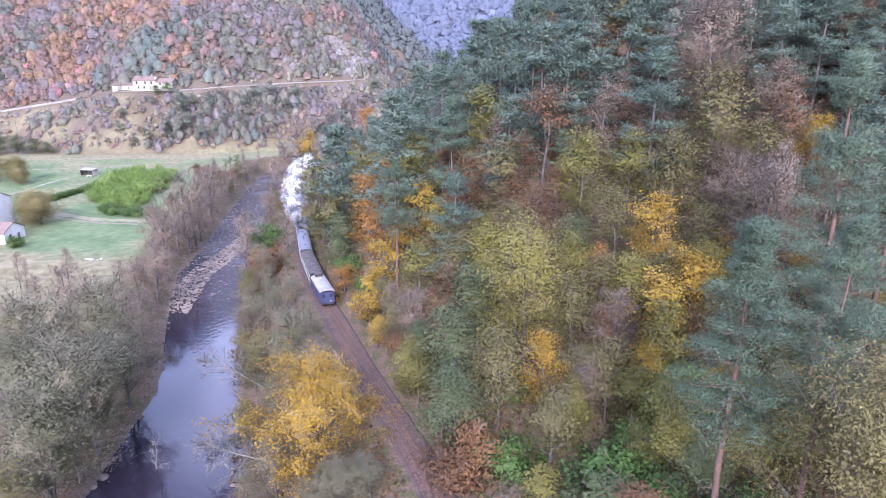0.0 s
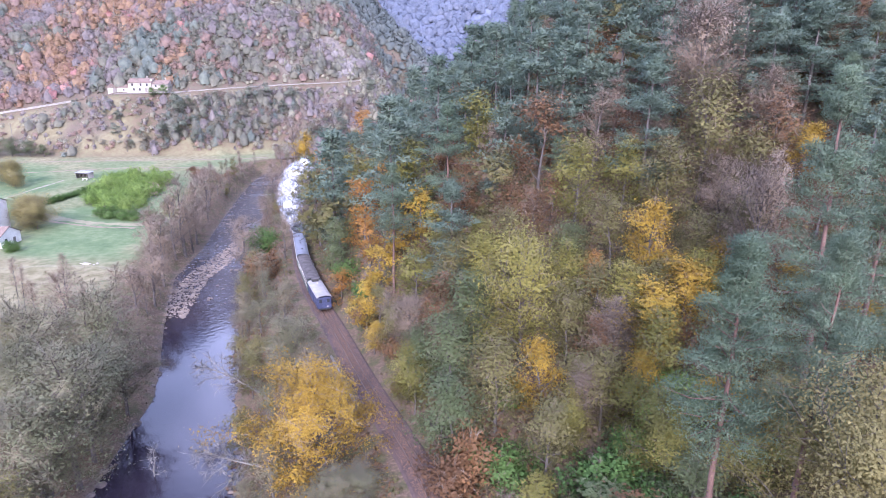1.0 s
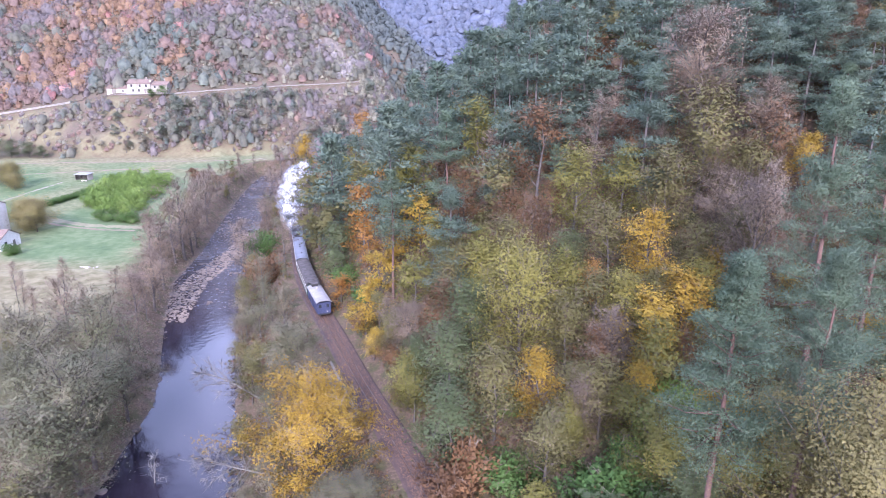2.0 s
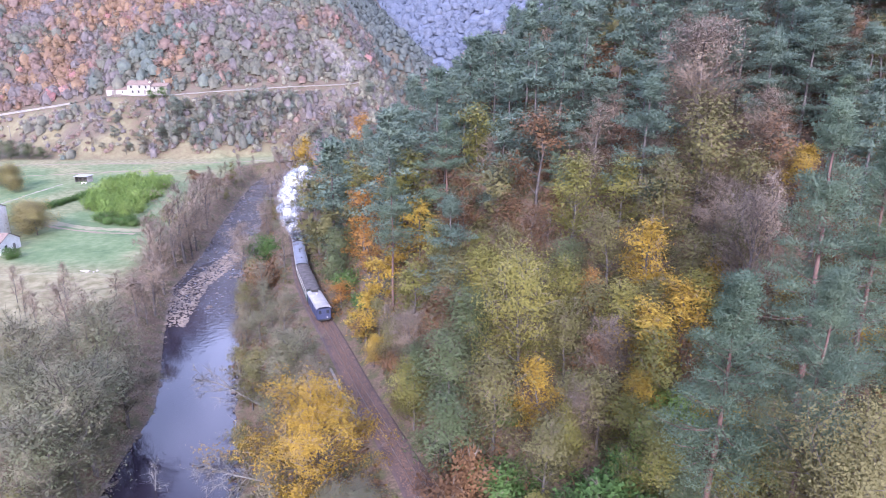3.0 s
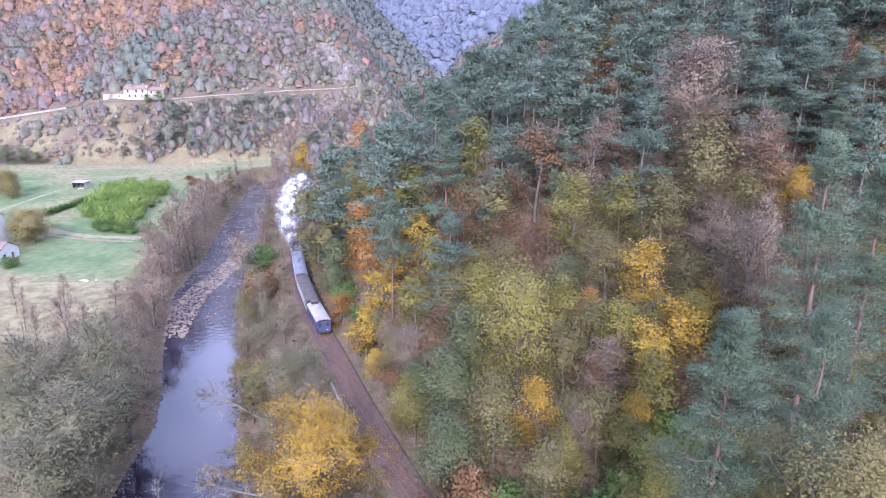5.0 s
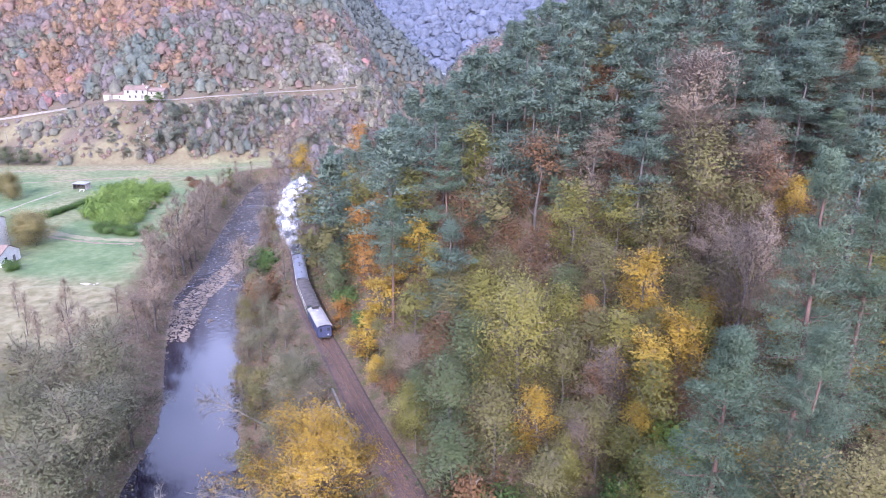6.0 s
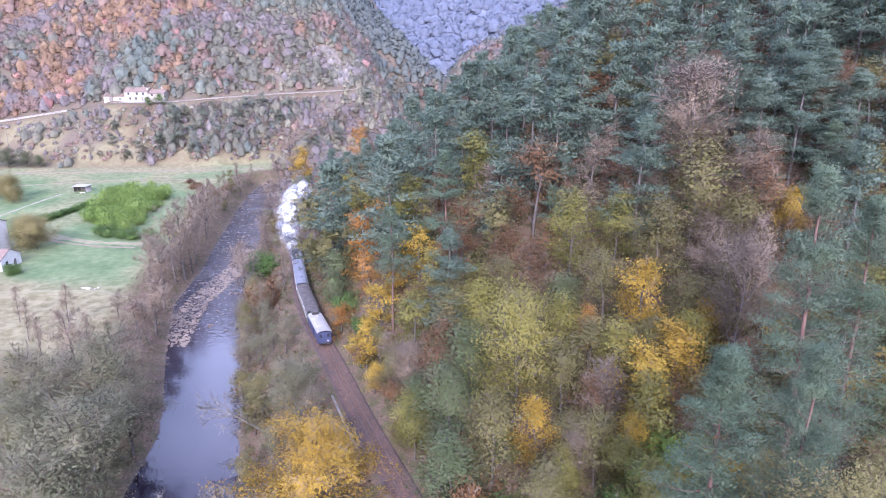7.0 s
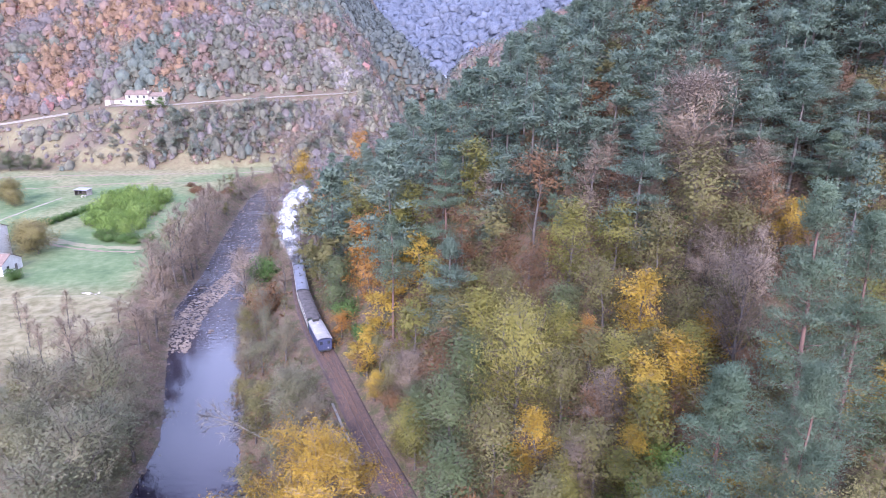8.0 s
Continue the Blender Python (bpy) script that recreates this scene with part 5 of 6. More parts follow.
far_wood("gully_olive_wood", "olive thicket below the road", FAR_HAZED["scrub"], slope_spots(21, 320, *GULLY, 1.8, 3.4, gully_keep), 90, 0.36, 1.2, core=0.62, shape=COARSE, flow=0.6)
far_wood("spur_scrub", "yellow-green scrub on the end of the spur, paled for haze", FAR_HAZED["scrub"], slope_spots(17, 420, -62, -36, 405, 520, 1.2, 2.6, lambda x, y, u: (np.abs(over_road(x, y)) > 4.5) & (x < np.interp(y, RIVER_Y, RIVER_L))), 60, 0.36, 1.1, core=0.62, shape=COARSE, flow=0.6)

# trunks and bare boughs that show between the crowns
tg = np.random.default_rng(71)
stems = slope_spots(71, 2600, -350, -25, 388, 600, 5.0, 9.0, lambda x, y, u: (over_road(x, y) > 7) & (lattice(x, y, 30, 56) < 0.6))
lean = np.column_stack([tg.normal(0, 0.6, (len(stems), 2)), stems[:, 3]])
tagged(new("far_trunks", twigs_mesh("far_trunks", stems[:, :3], lean, 0.16, BARK_PALE)), "slim pale trunks of the distant hillside wood", "woodland", kind="stuff")

# ---- scrub on the slope below the road ----
def scrub_keep(x, y, u):
    v = over_road(x, y)
    return (v < -8) & (v > -72) & (height(x, y) > 9) & (x < np.interp(y, RIVER_Y, RIVER_L) - 2) & (u < 0.45 + 0.55 * ramp(x, -190, -120))


# scrub in the same palettes, paled to stand for haze
far_wood("brown_scrub", "brown bramble scrub on the terraced slope", FAR_HAZED["russet"], slope_spots(11, 900, -300, -20, 320, 410, 0.7, 2.2, scrub_keep), 60, 0.36, 0.8, core=0.62, shape=COARSE, flow=0.6)
far_wood("grey_scrub", "grey leafless scrub on the terraced slope", FAR_HAZED["grey"], slope_spots(12, 900, -300, -50, 320, 410, 0.7, 2.4, scrub_keep), 60, 0.36, 0.9, core=0.62, shape=COARSE, flow=0.6)
far_wood("olive_scrub", "olive scrub on the terraced slope", FAR_HAZED["scrub"], slope_spots(13, 1000, -300, -50, 320, 410, 0.7, 2.4, scrub_keep), 60, 0.36, 0.9, core=0.62, shape=COARSE, flow=0.6)


def thicket_keep(x, y, u):
    v = over_road(x, y)
    gully = np.abs(x + 88 - 0.6 * (y - 365)) < 8
    share = np.maximum(ramp(lattice(x, y, 18, 61), 0.5, 0.65) * 0.55, ramp(x, -160, -130) * 0.85)
    return (v < -13) & (v > -50) & (x < np.interp(y, RIVER_Y, RIVER_L) - 2) & ~gully & (u < share)


far_wood("terrace_thicket", "olive-green thicket on the slope below the road", FAR_HAZED["olive"], closed_spots(22, 4.8, -240, -60, 325, 412, 1.6, 4.4, thicket_keep), 130, 0.42, 1.5, core=0.66, shape=COARSE, flow=0.6)
far_wood("terrace_bare_thicket", "grey leafless thicket on the slope below the road", FAR_HAZED["grey"], closed_spots(23, 6.4, -240, -60, 325, 412, 1.6, 3.8, thicket_keep), 130, 0.42, 1.5, core=0.66, shape=COARSE, flow=0.6)
far_wood("terrace_green_thicket", "dull green saplings on the slope below the road", FAR_HAZED["pine"], closed_spots(24, 7.0, -240, -60, 325, 412, 1.4, 3.6, thicket_keep), 130, 0.42, 1.6, core=0.66, shape=COARSE, flow=0.6)
rng = random.Random(9)
for n in range(110):
    x = -205 + 160 * rng.random() ** 0.8
    v = rng.uniform(-48, -15)
    y = float(np.interp(x, ROAD_X, ROAD_Y)) + v
    if x > float(np.interp(y, RIVER_Y, RIVER_L)) - 3 or x > -60 and rng.random() < 0.4:
        continue
    kind = rng.choice(["dull", "dull_green", "bare", "bare", "bare_olive", "dull", "dull_green", "dull_green"])
    if abs(x + 88 - 0.6 * (y - 365)) < 8 and v < -10:
        continue
    R = rng.uniform(2.6, 5.0) if x > -160 else rng.uniform(1.8, 3.2)
    TINY[kind].plant(x, y, R * rng.uniform(1.7, 2.6), R)

# ---- undergrowth of the near slopes and banks ----
def slope_keep(x, y, u):
    return (above_line(x, y) > 3.6) & (above_line(x, y) < 62)


def bank_keep(x, y, u):
    return (above_line(x, y) < -3.4) & (x > np.interp(y, RIVER_Y, RIVER_R) - 0.3)


def shore_keep(x, y, u):
    d = np.interp(y, RIVER_Y, RIVER_L) - x
    return (d > -0.4) & (d < np.interp(y, [50, 75, 90, 110, 160, 330], [62, 48, 26, 17, 14, 9]))


NEAR = (-60, 75, 30, 170)
far_wood("brown_undergrowth", "russet bracken and saplings under the trees", LEAF["russet"], slope_spots(41, 4200, *NEAR, 0.5, 1.6, slope_keep), 17, 0.24, 1.0)
far_wood("olive_undergrowth", "olive brambles and saplings under the trees", LEAF["olive"], slope_spots(42, 3800, *NEAR, 0.6, 2.1, slope_keep), 20, 0.24, 1.0)
far_wood("green_undergrowth", "green ivy and brambles under the trees", LEAF["green"], slope_spots(43, 1100, *NEAR, 0.4, 1.2, slope_keep), 18, 0.22, 0.7)
far_wood("bank_undergrowth", "brown brush on the river bank", LEAF["russet"], slope_spots(44, 3600, -75, 5, 40, 250, 0.5, 1.5, bank_keep), 16, 0.26, 0.9)
far_wood("bank_brambles", "olive brambles on the river bank", LEAF["olive"], slope_spots(45, 1800, -75, 5, 40, 250, 0.5, 1.3, bank_keep), 16, 0.24, 0.7)
far_wood("shore_brush", "grey-brown brush along the meadow shore", LEAF["beige"], slope_spots(46, 6500, -125, -38, 45, 330, 0.5, 1.5, shore_keep), 16, 0.22, 0.9)
# ---- the railway ----
ty = np.arange(-60, 262, 2.0)
tx = np.convolve(np.pad(np.interp(ty, TRACK_Y, TRACK_X), 4, mode="reflect", reflect_type="odd"), np.ones(9) / 9, "valid")
TRACK_YS, TRACK_XS = list(ty), list(tx)


def line_point(y):
    return Vector((float(np.interp(y, TRACK_YS, TRACK_XS)), y, TRACK_Z))


def swept(name, profile, mat, ys, closed=True):
    """A section (across, up) carried along the line."""
    pts = [line_point(y) for y in ys]
    v = []
    for i, p in enumerate(pts):
        d = (pts[min(i + 1, len(pts) - 1)] - pts[max(i - 1, 0)]).normalized()
        s = Vector((d.y, -d.x, 0))
        v += [p + s * a + Vector((0, 0, b)) for a, b in profile]
    k, q = len(profile), []
    for i in range(len(pts) - 1):
        for j in range(k if closed else k - 1):
            q.append((i * k + j, i * k + (j + 1) % k, (i + 1) * k + (j + 1) % k, (i + 1) * k + j))
    return mesh_of(name, [tuple(p) for p in v], [np.array(q)], [mat])


railway = new("railway_track")
tagged(railway, "single railway track on leaf-strewn ballast", "railway", kind="structure")
steps = list(np.arange(20, 262, 1.5))
part("ballast", swept("ballast", [(2.9, -0.6), (1.7, 0.16), (0.6, 0.185), (-0.6, 0.185), (-1.7, 0.16), (-2.9, -0.6)], BALLAST, steps, False), None, railway)
for side in (-0.53, 0.53):
    part("rail", swept("rail", [(side - 0.035, 0.18), (side - 0.035, 0.29), (side + 0.035, 0.29), (side + 0.035, 0.18)], STEEL, steps), None, railway)
sleeper_mesh = bpy.data.meshes.new("sleeper")
bm = boxed(-0.95, 0.95, -0.1, 0.1, 0.03, 0.192, 0.015)
bm.to_mesh(sleeper_mesh)
bm.free()
sleeper_mesh.materials.append(TIMBER)
for i in range(150):
    p, q = line_point(46 + i * 0.72), line_point(46.2 + i * 0.72)
    ob = part("sleeper", sleeper_mesh, TIMBER, railway)
    ob.matrix_basis = Matrix.Translation(p) @ Matrix.Rotation(math.atan2(-(q - p).x, (q - p).y), 4, "Z")
tagged(new("parapet", swept("parapet", [(-2.9, -1.5), (-2.9, 0.12), (-2.55, 0.12), (-2.55, -1.5)], STONE, list(np.arange(75, 90, 1.0)))), "low mossy stone parapet beside the railway", "wall", kind="structure")


lg = np.random.default_rng(88)
ly = lg.uniform(40, 135, 15000)
lx = np.array([line_point(v).x for v in ly]) + np.clip(lg.normal(0, 1.5, 15000), -2.6, 3.2)
la = np.abs(lx - np.array([line_point(v).x for v in ly]))
lz = TRACK_Z + 0.225 - 0.03 * la - np.maximum(0, la - 1.65) * 0.6
tagged(new("fallen_leaves", leaves_mesh("fallen_leaves", np.column_stack([lx, ly, lz]), 0.11, plain("fallen_leaf", (0.05, 0.028, 0.022), (0.19, 0.108, 0.062), 4.0, 0.9), lg, 3.0, 0.8)), "brown fallen leaves strewn over the track", "leaves", kind="stuff")


def arc_roof(name, half, rise, y0, y1, z, mat, lip=0.08, n=10):
    """An arched roof with thickness."""
    prof = [(-half - lip, z)] + [(half * math.sin(a), z + rise * math.cos(a) / 1.0) for a in np.linspace(-math.pi / 2, math.pi / 2, n)] + [(half + lip, z)]
    prof = [(x, h + 0.03) for x, h in prof]
    under = [(x, h - 0.10) for x, h in reversed(prof)]
    ring = prof + under
    k = len(ring)
    v = [(x, y0, h) for x, h in ring] + [(x, y1, h) for x, h in ring]
    q = [(j, (j + 1) % k, k + (j + 1) % k, k + j) for j in range(k)]
    caps = []
    m = len(prof)
    for o in (0, k):
        for j in range(m - 1):
            caps.append((o + j, o + j + 1, o + k - 2 - j, o + k - 1 - j))
    return mesh_of(name, v, [np.array(q + caps)], [mat], smooth=False)


def bogie(parent, y):
    b = part("bogie", boxed(-0.75, 0.75, y - 1.1, y + 1.1, 0.55, 0.8, 0.04), IRON, parent)
    for x in (-0.55, 0.55):
        for o in (-0.75, 0.75):
            part("wheel", tube(bmesh.new(), (x - 0.06, y + o, 0.75), (x + 0.06, y + o, 0.75), 0.41, 0.41, 18), IRON, b)


def wagon(name, y0, y1, half, wall, roof, sides, eave, rise, label):
    """A railway vehicle from y0 to y1 along the line, its body, roof, windows and running gear."""
    a, b = line_point(y0), line_point(y1)
    L = (b - a).length
    root = new(name)
    root.matrix_basis = Matrix.Translation((a + b) / 2 + Vector((0, 0, 0.0))) @ Matrix.Rotation(math.atan2(-(b - a).x, (b - a).y), 4, "Z")
    tagged(root, label, "train car", "cars of the train")
    h = L / 2 - 0.25
    part("body", boxed(-half, half, -h, h, 0.95, eave, 0.05), wall, root)
    part("underframe", boxed(-half * 0.85, half * 0.85, -h - 0.1, h + 0.1, 0.72, 0.947, 0.02), IRON, root)
    part("roof", arc_roof("roof", half + 0.03, rise, -h - 0.12, h + 0.12, eave + 0.06, roof), None, root)
    for y in (-h + 1.9, h - 1.9):
        bogie(root, y)
    for x in (-0.75, 0.75):
        for y in (-h - 0.1, h + 0.1):
            s = 1 if y > 0 else -1
            part("buffer", tube(tube(bmesh.new(), (x, y, 1.0), (x, y + s * 0.3, 1.0), 0.07, 0.07, 8), (x, y + s * 0.3, 1.0), (x, y + s * 0.36, 1.0), 0.2, 0.2, 12), IRON, root)
    return root, h


def van():
    root, h = wagon("guard_van", 105.3, 114.3, 1.28, VAN_BODY, VAN_ROOF, 0, 3.05, 0.36, "dark blue guard van with a cream roof on the track")
    for s in (-1, 1):
        for x in (-1.05, -0.36, 0.36, 1.05):
            part("end_rib", boxed(x - 0.05, x + 0.05, s * h - 0.06 if s < 0 else s * h - 0.01, s * h + 0.01 if s < 0 else s * h + 0.06, 1.0, 3.05, 0.01), VAN_BODY, root)
        for x in (-0.7, 0.7):
            part("end_window", boxed(x - 0.24, x + 0.24, s * (h + 0.012) - 0.012, s * (h + 0.012) + 0.012, 2.1, 2.7), PANE, root)
    part("end_door", boxed(-0.31, 0.31, -h - 0.035, -h - 0.004, 1.05, 2.95, 0.008), VAN_BODY, root, "dark end door")
    part("tail_lamp", tube(bmesh.new(), (0.55, -h - 0.18, 1.35), (0.55, -h - 0.02, 1.35), 0.11, 0.09, 12), TRIM, root, "pale round tail lamp")
    for s in (-1, 1):
        for i in range(9):
            y = -h + 0.5 + i * (2 * h - 1) / 8
            part("side_rib", boxed(s * 1.31 - 0.03, s * 1.31 + 0.03, y - 0.05, y + 0.05, 1.0, 3.03, 0.01), VAN_BODY, root)
        part("sliding_door", boxed(s * 1.37 - 0.025, s * 1.37 + 0.025, -0.9, 0.9, 1.05, 2.95, 0.01), VAN_BODY, root)
    part("lookout", boxed(-0.62, 0.62, h - 1.15, h - 0.1, 3.3, 3.98, 0.06), IRON, root, "dark raised lookout box on the roof")
    part("lookout_roof", boxed(-0.7, 0.7, h - 1.22, h - 0.03, 3.984, 4.05, 0.03), TAR_ROOF, root)
    part("roof_vent", tube(bmesh.new(), (0.1, h - 2.4, 3.38), (0.1, h - 2.4, 3.66), 0.11, 0.14, 10), TRIM, root)


def coach(y0, y1, roof, label, vents, plankish=False):
    root, h = wagon("railway_coach", y0, y1, 1.27, COACH_SIDE, roof, 1, 3.1, 0.42, label)
    n = 9
    for s in (-1, 1):
        for i in range(n):
            y = -h + 1.1 + i * (2 * h - 2.2) / (n - 1)
            w = part("window", boxed(s * 1.275 - 0.02, s * 1.275 + 0.02, y - 0.5, y + 0.5, 1.95, 2.75, 0.01), PANE, root)
            part("window_frame", boxed(s * 1.272 - 0.014, s * 1.272 + 0.014, y - 0.58, y + 0.58, 1.87, 2.83, 0.01), TRIM, w)
        part("waist_rail", boxed(s * 1.30 - 0.02, s * 1.30 + 0.02, -h + 0.1, h - 0.1, 1.74, 1.82), TRIM, root)
        part("gutter", boxed(s * 1.36 - 0.05, s * 1.36 + 0.05, -h - 0.1, h + 0.1, 3.05, 3.13), TRIM, root, "pale gutter rail along the roof edge")
        part("step_board", boxed(s * 1.3 - 0.14, s * 1.3 + 0.14, -h + 0.2, h - 0.2, 0.60, 0.66), TIMBER, root)
    for i, (u, x) in enumerate(vents):
        y = -h + u * 2 * h
        v = part("roof_vent", boxed(x - 0.17, x + 0.17, y - 0.26, y + 0.26, 3.46, 3.74, 0.05), IRON, root, "small dark roof ventilator")
    if plankish:
        r = random.Random(3)
        for i in range(15):
            y = -h + 0.5 + i * (2 * h - 1.0) / 14
            part("roof_seam", arc_roof("roof_seam", 1.315, 0.425, y - 0.035, y + 0.035, 3.20, TAR_ROOF, 0.0), None, root)
    for s in (-1, 1):
        part("gangway", boxed(-0.5, 0.5, s * (h + 0.13) - 0.12, s * (h + 0.13) + 0.12, 1.0, 3.0, 0.04), IRON, root)
    part("end_rim", arc_roof("end_rim", 1.34, 0.45, -h - 0.16, -h - 0.04, 3.19, IRON, 0.05), None, root)
    part("end_rim", arc_roof("end_rim", 1.34, 0.45, h + 0.04, h + 0.16, 3.19, IRON, 0.05), None, root)


van()
coach(114.8, 130.6, TAR_ROOF, "old railway coach with a tarred black roof", [], True)
coach(131.0, 149.4, COACH_ROOF, "railway coach with a blue-grey arched roof", [(0.22, 0.1), (0.5, -0.05), (0.6, -0.05), (0.85, -0.1)])
coach(149.8, 166.5, COACH_ROOF, "railway coach with a blue-grey roof under steam", [(0.15, 0.05), (0.25, 0.05), (0.35, 0.05), (0.6, 0), (0.7, 0), (0.8, 0)])


def plume():
    """Steam that drifts back over the train: dense billows within, wisps that thin out round them."""
    g = np.random.default_rng(77)
    path = np.array([(-35.6, 150, 12.8, 1.0), (-38.5, 156, 14.4, 2.2), (-41.3, 164, 16.4, 3.3), (-42.0, 170, 19.5, 3.6), (-41.2, 174.5, 22.8, 3.3), (-39.3, 178.5, 25.8, 2.3)])
    c, thick, solid = [], [], []
    for i in range(170):
        u = g.uniform(0, 1) ** 0.8 * (len(path) - 1)
        a = min(int(u), len(path) - 2)
        p = path[a] + (path[a + 1] - path[a]) * (u - a)
        off = unit(g.normal(size=3)) * p[3] * g.uniform(0.1, 0.85)
        r = p[3] * g.uniform(0.25, 0.5)
        k = 150
        far = g.uniform(0.55, 1.35, (k, 1))
        way = unit(g.normal(size=(k, 3)))
        c.append(p[:3] + off + way * r * far)
        thick.append(np.clip((1.45 - far[:, 0]) * (0.35 + 0.65 * u / 5), 0.04, 1))
        if np.linalg.norm(off) < p[3] * 0.6 and u > 1.6:
            w = DOME_BALL * (r * 0.72 * lobes(DOME_BALL, i))[..., None]
            solid.append(p[:3] + off + w)
    c, thick, solid = np.concatenate(c), np.concatenate(thick), np.concatenate(solid)
    nor = unit(g.normal(size=c.shape))
    a = unit(np.cross(nor, g.normal(size=c.shape))) * (0.34 * g.uniform(0.6, 1.4, len(c)))[:, None]
    b = np.cross(nor, a)
    v = np.concatenate([np.stack([c + a, c - a * 0.6 + b * 0.9, c - a * 0.6 - b * 0.9], 1), solid])
    mid = v.mean(1)
    axis = np.array([path[np.argmin(((path[:, :3] - q) ** 2).sum(1)), :3] for q in mid[::40]]).repeat(40, 0)[:len(mid)]
    out = unit(mid - axis) + [0, 0, 0.3]
    v, f = facing(v, out)
    me = mesh_of("steam_plume", v, f, [STEAM], smooth=True)
    me.normals_split_custom_set_from_vertices(np.repeat(unit(out), 3, 0).tolist())
    me.attributes.new("thick", "FLOAT", "POINT").data.foreach_set("value", np.repeat(np.concatenate([thick * 0.55, np.full(len(solid), 0.9)]), 3).astype(np.float32))
    return tagged(new("steam_plume", me), "white billowing steam plume over the train", "steam", kind="stuff")


plume()


# ---- houses ----
def gable_house(name, label, x0, x1, y0, y1, z, eave, ridge, wall, roof, category="house"):
    """A block with a pitched roof, ridge along x; openings are added by the caller on the y0 side."""
    root = tagged(new(name), label, category)
    root.matrix_basis = Matrix.Translation(((x0 + x1) / 2, (y0 + y1) / 2, z))
    w, d = (x1 - x0) / 2, (y1 - y0) / 2
    bm = bmesh.new()
    lo = [bm.verts.new(p) for p in ((-w, -d, -2), (w, -d, -2), (w, d, -2), (-w, d, -2))]
    hi = [bm.verts.new(p) for p in ((-w, -d, eave), (w, -d, eave), (w, d, eave), (-w, d, eave))]
    top = [bm.verts.new((-w, 0, ridge)), bm.verts.new((w, 0, ridge))]
    bm.faces.new(lo[::-1])
    bm.faces.new((lo[0], lo[1], hi[1], hi[0]))
    bm.faces.new((lo[2], lo[3], hi[3], hi[2]))
    bm.faces.new((lo[1], lo[2], hi[2], top[1], hi[1]))
    bm.faces.new((lo[3], lo[0], hi[0], top[0], hi[3]))
    bm.faces.new((hi[0], hi[1], top[1], top[0]))
    bm.faces.new((hi[2], hi[3], top[0], top[1]))
    part("wall", bm, wall, root)
    o, g = 0.45, (ridge - eave) / d
    for s in (-1, 1):
        bm = bmesh.new()
        pts = [(-w - 0.25, s * (d + o), eave - g * o), (w + 0.25, s * (d + o), eave - g * o), (w + 0.25, 0, ridge), (-w - 0.25, 0, ridge)]
        a = [bm.verts.new((x, y, h + 0.03)) for x, y, h in pts]
        b = [bm.verts.new((x, y, h + 0.2)) for x, y, h in pts]
        bm.faces.new(a)
        bm.faces.new(b[::-1])
        for i in range(4):
            bm.faces.new((a[i], a[(i + 1) % 4], b[(i + 1) % 4], b[i]))
        bmesh.ops.recalc_face_normals(bm, faces=bm.faces)
        part("roof", bm, roof, root)
    return root, w, d


def opening(root, x, z, w, h, d, shutters=True, door=False):
    """A window or door on the front wall, its frame and sill, and open shutters."""
    k = part("door" if door else "window", boxed(x - w / 2, x + w / 2, -d - 0.04, -d + 0.1, z, z + h), DARK_WOOD if door else PANE, root)
    part("lintel", boxed(x - w / 2 - 0.12, x + w / 2 + 0.12, -d - 0.07, -d + 0.05, z + h + 0.003, z + h + 0.2), STONE, k)
    if not door:
        part("sill", boxed(x - w / 2 - 0.12, x + w / 2 + 0.12, -d - 0.14, -d + 0.05, z - 0.13, z - 0.003), STONE, k)
    if shutters:
        for s in (-1, 1):
            part("shutter", boxed(x + s * (w * 0.78) - w * 0.24, x + s * (w * 0.78) + w * 0.24, -d - 0.06, -d - 0.004, z, z + h, 0.01), SHUTTER, k)


house, w, d = gable_house("roadside_house", "old pale plastered house with a faded tile roof", -192.6, -178.4, 383.6, 392, 39.0, 5.8, 8.0, RENDER_WALL, ROOF_TILE)
for x in (-4.6, 0.6, 4.4):
    opening(house, x, 3.7, 0.95, 1.4, d, x > 4)
for x, dr in ((-3.8, False), (-0.2, False), (3.6, True)):
    opening(house, x, 0.2 if dr else 1.0, 1.0, 2.1 if dr else 1.3, d, False, dr)
part("chimney", boxed(2.6, 3.4, 0.2, 0.9, 7.2, 9.3, 0.03), RENDER_OLD, house)
part("satellite_dish", tube(bmesh.new(), (6.6, -3.0, 7.1), (6.6, -3.15, 7.15), 0.55, 0.5, 16), TRIM, house, "round white dish on the roof")
wing, w, d = gable_house("house_wing", "lower pale wing of the roadside house", -178.35, -168.6, 384.2, 392, 39.2, 4.8, 6.6, RENDER_WALL, ROOF_TILE)
for x in (-2.6, 1.4):
    opening(wing, x, 2.9, 0.95, 1.3, d, False)
opening(wing, -0.8, 0.1, 1.0, 2.0, d, False, True)
part("chimney", boxed(1.6, 2.3, 0.0, 0.7, 6.0, 8.3, 0.03), RENDER_OLD, wing)
barn, w, d = gable_house("roadside_barn", "low weathered barn beside the roadside house", -206, -192.75, 384.4, 392, 38.6, 3.2, 5.0, RENDER_OLD, ROOF_TILE, "barn")
opening(barn, -2.0, 0.0, 2.4, 2.4, d, False, True)
opening(barn, 3.4, 1.2, 0.8, 0.9, d, False)
cottage, w, d = gable_house("white_farmhouse", "tall whitish farmhouse at the meadow's edge", -152, -135, 177.5, 186, 3.2, 9.6, 11.4, RENDER_WHITE, ROOF_TILE)
for x in (-5, 0, 5.6):
    opening(cottage, x, 6.3, 1.0, 1.5, d)
    opening(cottage, x, 2.6, 1.0, 1.6, d)
